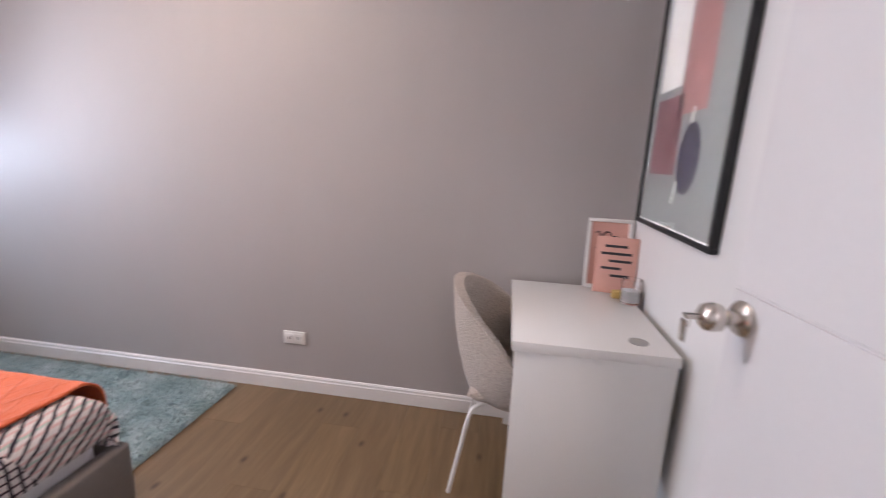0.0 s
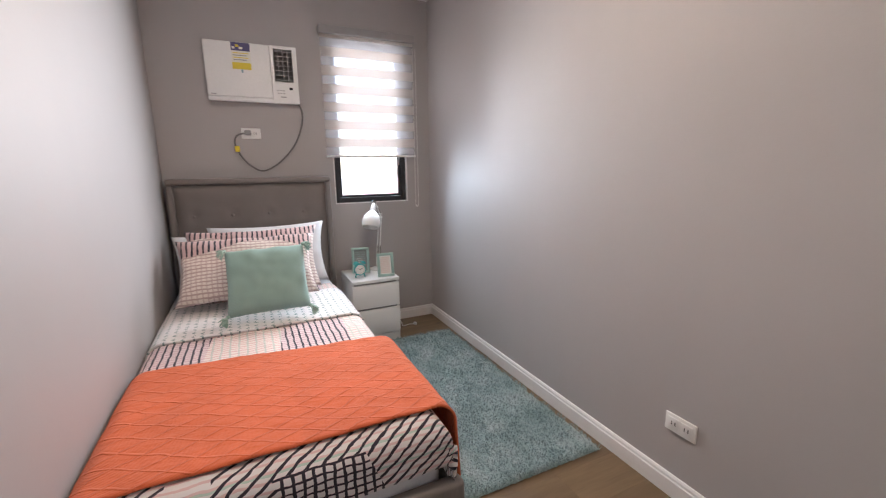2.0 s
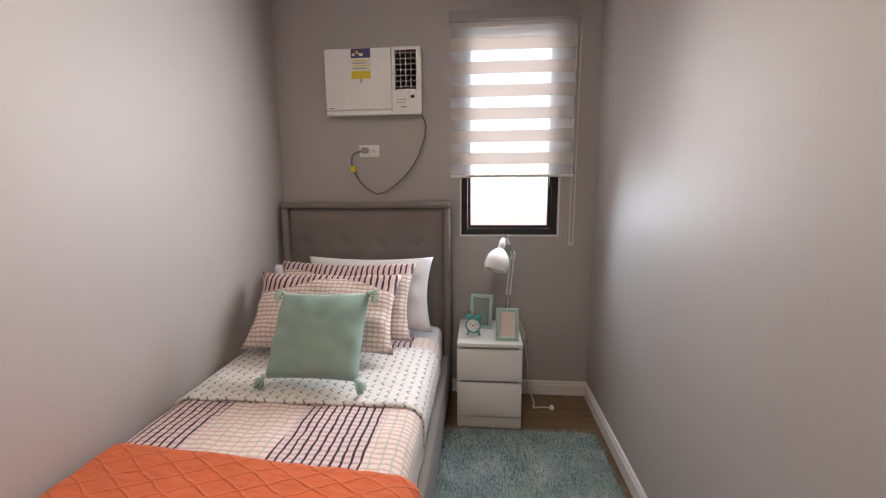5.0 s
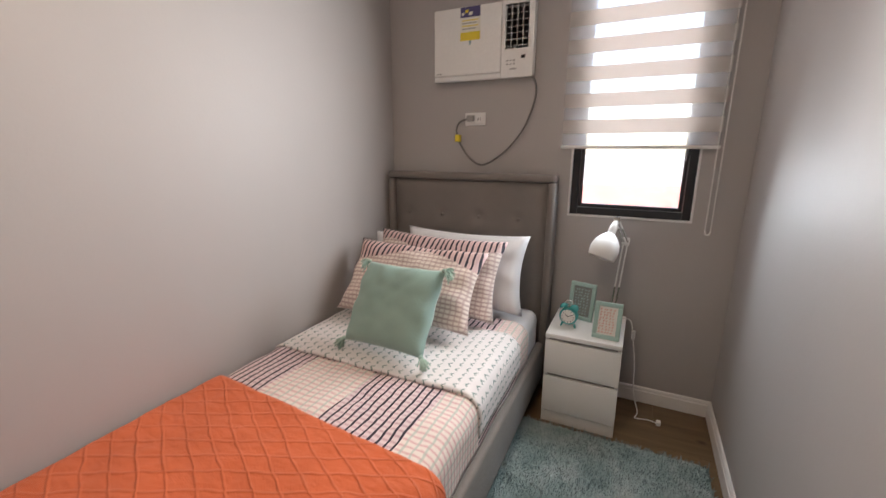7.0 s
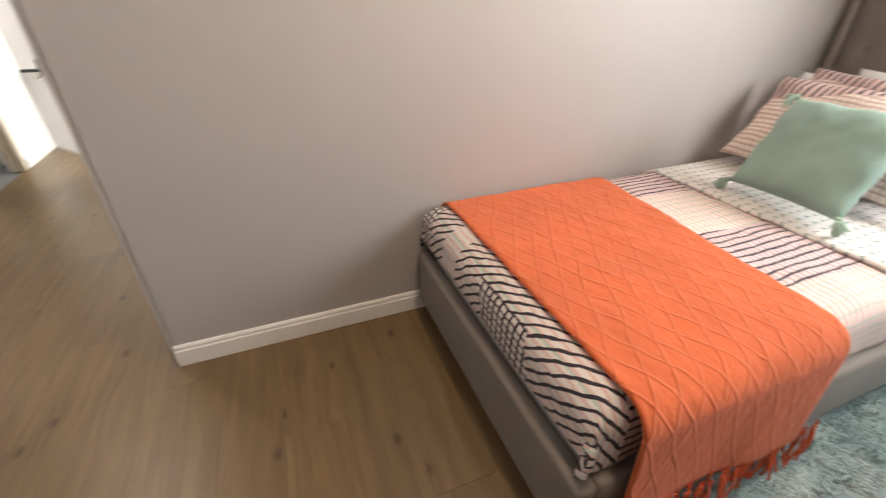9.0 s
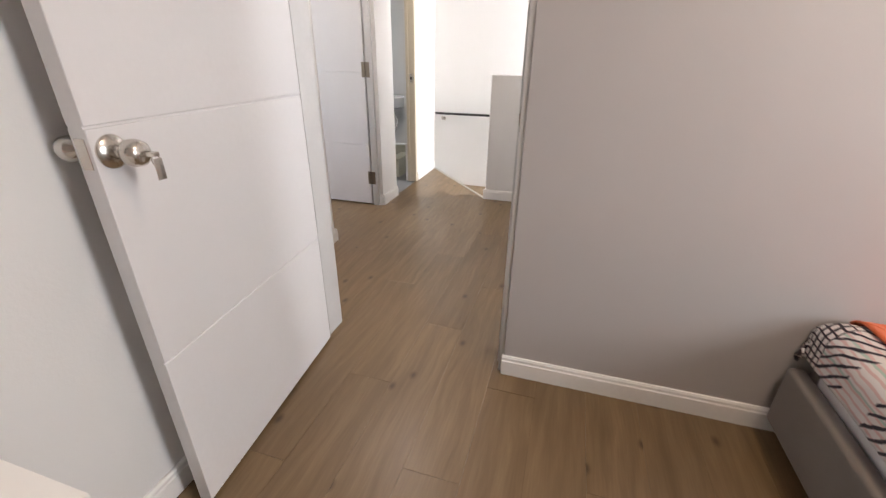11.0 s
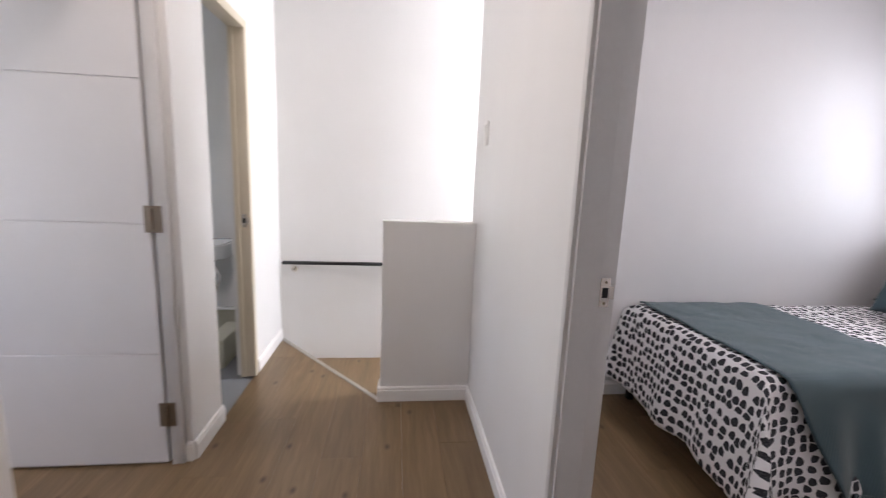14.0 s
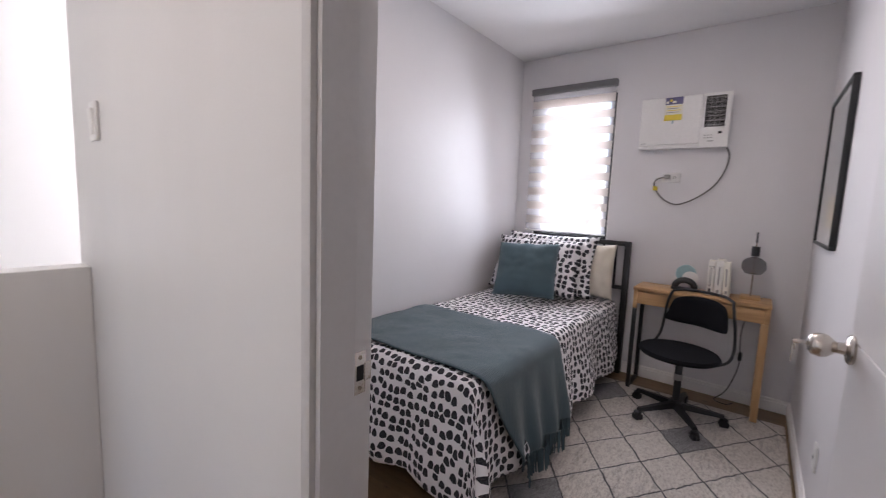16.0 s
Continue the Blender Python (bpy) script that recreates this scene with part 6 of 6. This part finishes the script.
def office_chair():
    """Own frame: the sitter faces +x."""
    root = thing("swivel_chair", "black swivel chair with a padded back and five castors", "office chair", (-2.60, -0.735, 0), -20, world=False)
    part("column", rod((0, 0, 0.10), (0, 0, 0.40), 0.022, 16), BLACK, root)
    part("gas_lift", rod((0, 0, 0.26), (0, 0, 0.30), 0.026, 16), PLASTIC_GREY, root, "grey collar")
    part("hub", lathe([(0, 0.065), (0.034, 0.065), (0.038, 0.085), (0.034, 0.125), (0, 0.13)], 20), BLACK, root)
    for k in range(5):
        a = radians(72 * k + 51)
        c, s = math.cos(a), math.sin(a)
        bm = bmesh.new()
        ends = []
        for r, w, z0, z1 in ((0.02, 0.022, 0.072, 0.112), (0.15, 0.019, 0.068, 0.098), (0.275, 0.015, 0.066, 0.084)):
            ends.append([bm.verts.new((r * c - q * w * s, r * s + q * w * c, z)) for q, z in ((-1, z0), (1, z0), (0.7, z1), (-0.7, z1))])
        for p, q in zip(ends, ends[1:]):
            for i in range(4):
                bm.faces.new((p[i], p[(i + 1) % 4], q[(i + 1) % 4], q[i]))
        bm.faces.new(ends[0]), bm.faces.new(ends[-1][::-1])
        bmesh.ops.recalc_face_normals(bm, faces=bm.faces)
        spoke = part("spoke", bm, BLACK, root)
        for q in (-0.011, 0.011):
            part("castor", rod((0.275 * c - q * s - 0.5 * (0.016 if q > 0 else -0.016) * s, 0.275 * s + q * c + 0.5 * (0.016 if q > 0 else -0.016) * c, 0.027), (0.275 * c - q * s * 0.3, 0.275 * s + q * c * 0.3, 0.027), 0.027, 18), BLACK, spoke)
        part("castor_hood", moved(lathe([(0, 0.0), (0.024, 0.0), (0.022, 0.018), (0.008, 0.026), (0, 0.026)], 14), Matrix.Translation((0.275 * c, 0.275 * s, 0.042))), BLACK, spoke)
    part("mechanism", box(-0.07, 0.07, -0.05, 0.05, 0.385, 0.42, 0.008), BLACK, root)
    part("lever", rod((0.03, -0.05, 0.40), (0.05, -0.17, 0.392), 0.006, 10), BLACK, root)
    seat = lathe([(0, 0.0), (0.16, 0.002), (0.212, 0.014), (0.224, 0.030), (0.214, 0.046), (0.15, 0.052), (0.0, 0.046)], 40)
    part("seat", moved(seat, Matrix.Translation((0.03, 0, 0.418)) @ Matrix.Diagonal((1.0, 1.06, 1, 1))), BLACK_CLOTH, root, "round black padded seat")
    bm = bmesh.new()
    n, k = 28, 14
    rows = []
    for side in (1, -1):
        g = []
        for j in range(k + 1):
            row = []
            for i in range(n + 1):
                a, b = 2 * i / n - 1, 2 * j / k - 1
                w = 0.185 - 0.016 * b
                y, z = a * w * (1 - 0.05 * b ** 6), 0.69 + 0.095 * b * (1 - 0.22 * abs(a) ** 4) - 0.012 * a * a
                curve = -0.205 + 0.05 * a * a - 0.02 * b
                e = max(0, (1 - abs(a) ** 6) * (1 - abs(b) ** 6)) ** 0.5
                row.append(bm.verts.new((curve + side * 0.017 * e, y, z)))
            g.append(row)
        rows.append(g)
        for j in range(k):
            for i in range(n):
                q = (g[j][i], g[j][i + 1], g[j + 1][i + 1], g[j + 1][i])
                bm.faces.new(q if side > 0 else q[::-1])
    bmesh.ops.remove_doubles(bm, verts=bm.verts, dist=0.0015)
    part("backrest", bm, BLACK_CLOTH, root, "curved black padded backrest", 60)
    for s in (-1, 1):
        part("back_bar", tube([(0.0, s * 0.20, 0.425), (-0.10, s * 0.232, 0.44), (-0.165, s * 0.232, 0.50), (-0.178, s * 0.222, 0.62), (-0.172, s * 0.208, 0.72), (-0.19, s * 0.19, 0.80)], 0.009, 10), BLACK, root, "black tubular back bar")
    part("top_bar", tube([(-0.19, -0.19, 0.80), (-0.225, -0.12, 0.818), (-0.236, 0, 0.822), (-0.225, 0.12, 0.818), (-0.19, 0.19, 0.80)], 0.009, 10), BLACK, root)


office_chair()


def desk_two_items():
    z = 0.786
    root = thing("table_lamp", "table lamp with a smoked glass globe on an oak block", "lamp", (-3.03, -0.415, z))
    part("base", box(-3.085, -2.975, -0.47, -0.36, z, z + 0.022, 0.003), OAK, root, "square oak base")
    part("stem", rod((-3.03, -0.415, z + 0.022), (-3.03, -0.415, z + 0.38), 0.0045, 12), BRONZE, root)
    part("globe", lathe([(0.012, 0.165), (0.045, 0.172), (0.066, 0.20), (0.070, 0.228), (0.062, 0.256), (0.040, 0.276), (0.018, 0.284), (0.016, 0.282), (0.038, 0.273), (0.0595, 0.254), (0.0675, 0.228), (0.0635, 0.201), (0.044, 0.175), (0.012, 0.168)], 32, (-3.03, -0.415, z)), SMOKE, root, "smoked glass globe")
    part("socket", rod((-3.03, -0.415, z + 0.29), (-3.03, -0.415, z + 0.355), 0.023, 20), BLACK, root, "black lamp socket")
    part("tip", rod((-3.03, -0.415, z + 0.38), (-3.03, -0.415, z + 0.45), 0.006, 12), BLACK, root)
    for k, (y, w, h, lean) in enumerate(((-0.645, 0.038, 0.235, 0), (-0.598, 0.044, 0.245, 0), (-0.548, 0.036, 0.232, 3))):
        b = thing("book", ("white hardback book with black lettering on its spine", "white hardback book with grey lettering bars", "pale grey hardback book leaning on the others")[k], "book", (-3.04, y, z), world=False, group="books on the desk")
        m = pose(0, 0, 0, lean, 0, 0)
        part("cover", moved(boxes((-0.075, 0.078, -w / 2, -w / 2 + 0.003, 0, h), (-0.075, 0.078, w / 2 - 0.003, w / 2, 0, h), (0.075, 0.079, -w / 2, w / 2, 0, h), bevel=0.001), m), PAPER if k < 2 else STICK_WHITE, b)
        part("pages", moved(box(-0.072, 0.0745, -w / 2 + 0.003, w / 2 - 0.003, 0.003, h - 0.003), m), STICK_WHITE, b, smooth=0)
        if k == 0:
            lettering("spine_title", "Discovery", 0.036, m @ Matrix.Translation((0.0796, 0, h * 0.56)) @ Matrix(((0, 0, 1, 0), (0, 1, 0, 0), (-1, 0, 0, 0), (0, 0, 0, 1))), INK, b)
            part("spine_mark", moved(box(0.079, 0.0796, -0.008, 0.008, 0.02, 0.045), m), INK, b, smooth=0)
        else:
            part("spine_bar", moved(box(0.079, 0.0796, -0.006, 0.004, h * 0.3, h * 0.82), m), PLASTIC_GREY, b, smooth=0)
            part("spine_mark", moved(box(0.079, 0.0796, -0.008, 0.008, 0.02, 0.04), m), PLASTIC_GREY, b, smooth=0)
    o = thing("arch_ornament", "black arch ornament with a pale blue disc", "ornament", (-3.04, -0.80, z))
    part("arch", tube([(-3.0, -0.80 + 0.062 * math.cos(a), z + 0.022 + 0.052 * math.sin(a)) for a in [math.pi * i / 8 for i in range(9)]], 0.022, 14), BLACK, o, "black ribbed arch")
    part("foot", boxes((-3.022, -2.978, -0.885, -0.716, z, z + 0.022), bevel=0.006), BLACK, o)
    d = part("disc", moved(lathe([(0, -0.012), (0.06, -0.012), (0.066, -0.006), (0.066, 0.006), (0.06, 0.012), (0, 0.012)], 32), pose(-3.055, -0.805, z + 0.115, 0, 90, 0)), SKYBLUE, o, "pale blue disc")
    part("disc_half", moved(lathe([(0, -0.014), (0.05, -0.014), (0.052, 0.014), (0, 0.014)], 28), pose(-3.052, -0.775, z + 0.085, 0, 90, 0)), PAPER, o)


desk_two_items()
shaggy("lattice_rug", "cream rug with dark diamond lines under the chair", -2.95, -1.15, -1.75, -0.155, RUG2, 0.009, 7.0, edge=0.004, step=0.02)


def inlay_2(pic):
    part("grey_panel", box(0.012, 0.0126, -0.30, 0.26, 0.10, 0.74), ARTGREY, pic, smooth=0)
    part("ochre_block", box(0.0126, 0.0132, 0.02, 0.26, 0.10, 0.26), OCHRE, pic, smooth=0)
    part("dark_form", moved(lathe([(0, 0.0), (0.13, 0.0), (0.13, 0.0006), (0, 0.0006)], 32), pose(0.0130, -0.12, 0.5, 0, 90, 0)), PLASTIC_GREY, pic)


framed_art("wall_art", "pale abstract print in a black frame on the bedroom wall", (-2.52, Y2N - 0.002, 1.20), 0.70, 0.79, "-y", inlay_2)

# ---- landing and stair ----
def handrail():
    root = thing("handrail", "black steel handrail on the stairwell wall", "handrail", (0.9, YST, 0.6))
    part("bar", box(-0.3, 1.345, YST + 0.045, YST + 0.085, 0.625, 0.647, 0.003), BLACK, root)
    for x in (1.27, 0.45, -0.2):
        part("bracket", tube([(x, YST + 0.065, 0.625), (x, YST + 0.065, 0.585), (x, YST + 0.04, 0.575), (x, YST + 0.004, 0.575)], 0.006, 8), STEEL, root, "steel bracket")
        part("bracket_plate", rod((x, YST + 0.0005, 0.575), (x, YST + 0.007, 0.575), 0.026, 18), STEEL, root)


handrail()
EDGE_A, EDGE_B = Vector((1.375, -3.228)), Vector((0.558, -2.252))
structure("landing_slab", prism([(XH, -2.352), (0.557, -2.352), (0.557, -2.262), (1.371, -3.235), (XHE, YST), (XHE, -0.045), (XH, -0.045)], -0.21, -0.012), WHITE, "white edge of the landing floor", "floor")
structure("stair_nosing", moved(box(0, (EDGE_A - EDGE_B).length, -0.014, 0.012, -0.004, 0.0055, 0.002), pose(EDGE_B.x, EDGE_B.y, 0, 0, 0, math.degrees(math.atan2(EDGE_A.y - EDGE_B.y, EDGE_A.x - EDGE_B.x)))), STRIP, "aluminium nosing on the stair edge", "trim")


def stair():
    root = tagged(thing("staircase", "wooden winder stair going down from the landing", "stairs", (0.5, -2.8, -2.6)), kind="structure")
    part("tread", prism([(0.557, -2.30), (1.36, -3.245), (0.557, -3.245)], -0.215, -0.178), FLOOR, root)
    part("riser", prism([(0.557, -2.30), (1.36, -3.245), (0.557, -3.245)], -0.40, -0.216), WHITE, root)
    for k in range(10):
        x1, z = 0.556 - 0.25 * k, -0.178 * (k + 2)
        part("tread", box(x1 - 0.27, x1, YST + 0.002, -2.447, z - 0.035, z, 0.004), FLOOR, root)
        part("riser", box(x1 - 0.25, x1, YST + 0.002, -2.447, z - 0.178, z - 0.036), WHITE, root)


stair()


def wash_basin():
    root = thing("wash_basin", "white wall-hung wash basin with a chrome trap", "sink", (1.90, YST, 0.6))
    bm = bmesh.new()
    rings = []
    for (w, d, z) in ((0.15, 0.20, 0.675), (0.215, 0.32, 0.70), (0.235, 0.37, 0.80), (0.228, 0.36, 0.805), (0.20, 0.31, 0.80), (0.15, 0.22, 0.73), (0.02, 0.03, 0.715)):
        ring = []
        for i in range(28):
            a = 2 * math.pi * i / 28
            ca, sa = math.cos(a), math.sin(a)
            px, py = abs(ca) ** 0.55 * (1 if ca > 0 else -1), abs(sa) ** 0.55 * (1 if sa > 0 else -1)
            ring.append(bm.verts.new((1.90 + w * px, YST + 0.002 + 0.375 / 2 + d / 2 * py, z)))
        rings.append(ring)
    for p, q in zip(rings, rings[1:]):
        for i in range(28):
            bm.faces.new((p[i], p[(i + 1) % 28], q[(i + 1) % 28], q[i]))
    bm.faces.new(rings[0][::-1]), bm.faces.new(rings[-1])
    bmesh.ops.recalc_face_normals(bm, faces=bm.faces)
    part("basin", bm, CERAMIC, root, smooth=50)
    part("deck", box(1.68, 2.12, YST + 0.002, YST + 0.09, 0.74, 0.806, 0.008), CERAMIC, root)
    tap = part("tap", box(1.878, 1.922, YST + 0.03, YST + 0.075, 0.806, 0.93, 0.008), CHROME, root, "chrome mixer tap")
    part("spout", box(1.886, 1.914, YST + 0.07, YST + 0.19, 0.875, 0.90, 0.006), CHROME, tap)
    part("tap_lever", box(1.885, 1.915, YST + 0.03, YST + 0.15, 0.935, 0.945, 0.003), CHROME, tap)
    part("trap", tube([(1.90, YST + 0.2, 0.68), (1.90, YST + 0.2, 0.52), (1.90, YST + 0.17, 0.455), (1.90, YST + 0.13, 0.46), (1.90, YST + 0.11, 0.52), (1.90, YST + 0.08, 0.55), (1.90, YST + 0.01, 0.55)], 0.017, 12), CHROME, root, "chrome bottle trap")
    part("hose", tube([(1.96, YST + 0.03, 0.55), (1.98, YST + 0.08, 0.47), (1.93, YST + 0.13, 0.41), (1.83, YST + 0.13, 0.43), (1.79, YST + 0.11, 0.52), (1.84, YST + 0.1, 0.62)], 0.010, 8), CHROME, root)
    part("valve", rod((1.97, YST + 0.004, 0.50), (1.97, YST + 0.05, 0.50), 0.012, 12), CHROME, root)


wash_basin()

# ---- outside ----
structure("ground", boxes((-400, 400, -400, 400, -3.4, -3.3)), CONCRETE, "pale concrete ground of the street", "ground")


def neighbour():
    root = thing("neighbour_house", "low house with a red roof, lightened for haze, across the street", "house", (-13, 1, -3.3))
    part("wall", boxes((-16, -9.6, -7, 9, -3.3, -0.75)), CONCRETE, root, smooth=0)
    bm = bmesh.new()
    v = [bm.verts.new(p) for p in ((-9.2, -7.4, -0.85), (-9.2, 9.4, -0.85), (-12.8, 9.4, 0.62), (-12.8, -7.4, 0.30), (-16.4, -7.4, -0.85), (-16.4, 9.4, -0.85))]
    bm.faces.new((v[0], v[1], v[2], v[3])), bm.faces.new((v[3], v[2], v[5], v[4])), bm.faces.new((v[0], v[3], v[4])), bm.faces.new((v[1], v[5], v[2])), bm.faces.new((v[0], v[4], v[5], v[1]))
    bmesh.ops.recalc_face_normals(bm, faces=bm.faces)
    roof = part("roof", bm, ROOF_RED, root, "red metal roof, its colour lightened for haze", 0)
    for k in range(28):
        y = -7.0 + k * 0.6
        part("roof_seam", moved(box(-0.02, 3.9, -0.02, 0.02, 0.0, 0.03), Matrix.Translation((-9.2, y, -0.83)) @ pose(0, 0, 0, 0, 21 + 1.0 * k / 28, 180)), ROOF_RED, roof, smooth=0)


neighbour()

# ---- floor boards ----
floor_root = tagged(thing("floor", "knotty oak laminate floor boards running lengthwise", "floor", (0, 0, -0.012)), kind="structure")
structure("floor_base", boxes((OUT, XHE, Y2N, YN + 0.15, -0.2, -0.011), (OUT, XH, Y2S - 0.1, Y2N - 0.0001, -0.2, -0.011), (XHE + 0.001, 3.5, -1.98, -0.4, -0.2, -0.011)), UNDER, "dark base under the boards", "floor")
BW, BL = 0.19, 1.22


def board_mesh(w, la, lb, l):
    """A board from y = la (at x 0) and lb (at x = w) to l, with eased edges."""
    bm = bmesh.new()
    e = 0.0003
    low = [bm.verts.new(p) for p in ((0.0006, la, -0.011), (w - 0.0006, lb, -0.011), (w - 0.0006, l - 0.0006, -0.011), (0.0006, l - 0.0006, -0.011))]
    mid = [bm.verts.new((v.co.x, v.co.y, -e)) for v in low]
    top = [bm.verts.new(p) for p in ((e, la + e, 0), (w - e, lb + e, 0), (w - e, l - e, 0), (e, l - e, 0))]
    bm.faces.new(top)
    for a, b in ((low, mid), (mid, top)):
        for i in range(4):
            j = (i + 1) % 4
            bm.faces.new((a[i], a[j], b[j], b[i]))
    bmesh.ops.recalc_face_normals(bm, faces=bm.faces)
    return mesh_of("floor_board", bm, FLOOR, 0)


full = board_mesh(BW, 0.0006, 0.0006, BL)
edge_y = lambda x: EDGE_B.y + (x - EDGE_B.x) * (EDGE_A.y - EDGE_B.y) / (EDGE_A.x - EDGE_B.x)
columns = int((3.4 - OUT) / BW) + 1
for c in range(columns):
    x = 1.38 - BW * 25 + BW * c
    start = -3.6 + (c * 0.437) % BL
    if x < EDGE_B.x - 0.003:
        la = lb = -2.36
    elif x < 1.37:
        la, lb = edge_y(max(x, EDGE_B.x)), edge_y(min(x + BW, EDGE_A.x))
    else:
        la = lb = -1.98
    end = YN + 0.1 if x < XE else (0.0 if x < 1.37 else -0.45)
    cuts = [y for y in (start + r * BL for r in range(7)) if max(la, lb) + 0.12 < y < end - 0.1]
    for k, (a, b) in enumerate(zip([None] + cuts, cuts + [end])):
        if a is None:
            low = min(la, lb)
            me, at_y = board_mesh(BW, la - low, lb - low, b - low), low
        else:
            me, at_y = (full if abs(b - a - BL) < 1e-6 else board_mesh(BW, 0.0006, 0.0006, b - a)), a
        ob = new("floor_board", me)
        ob.parent = floor_root
        ob.location = (x, at_y, 0.012)
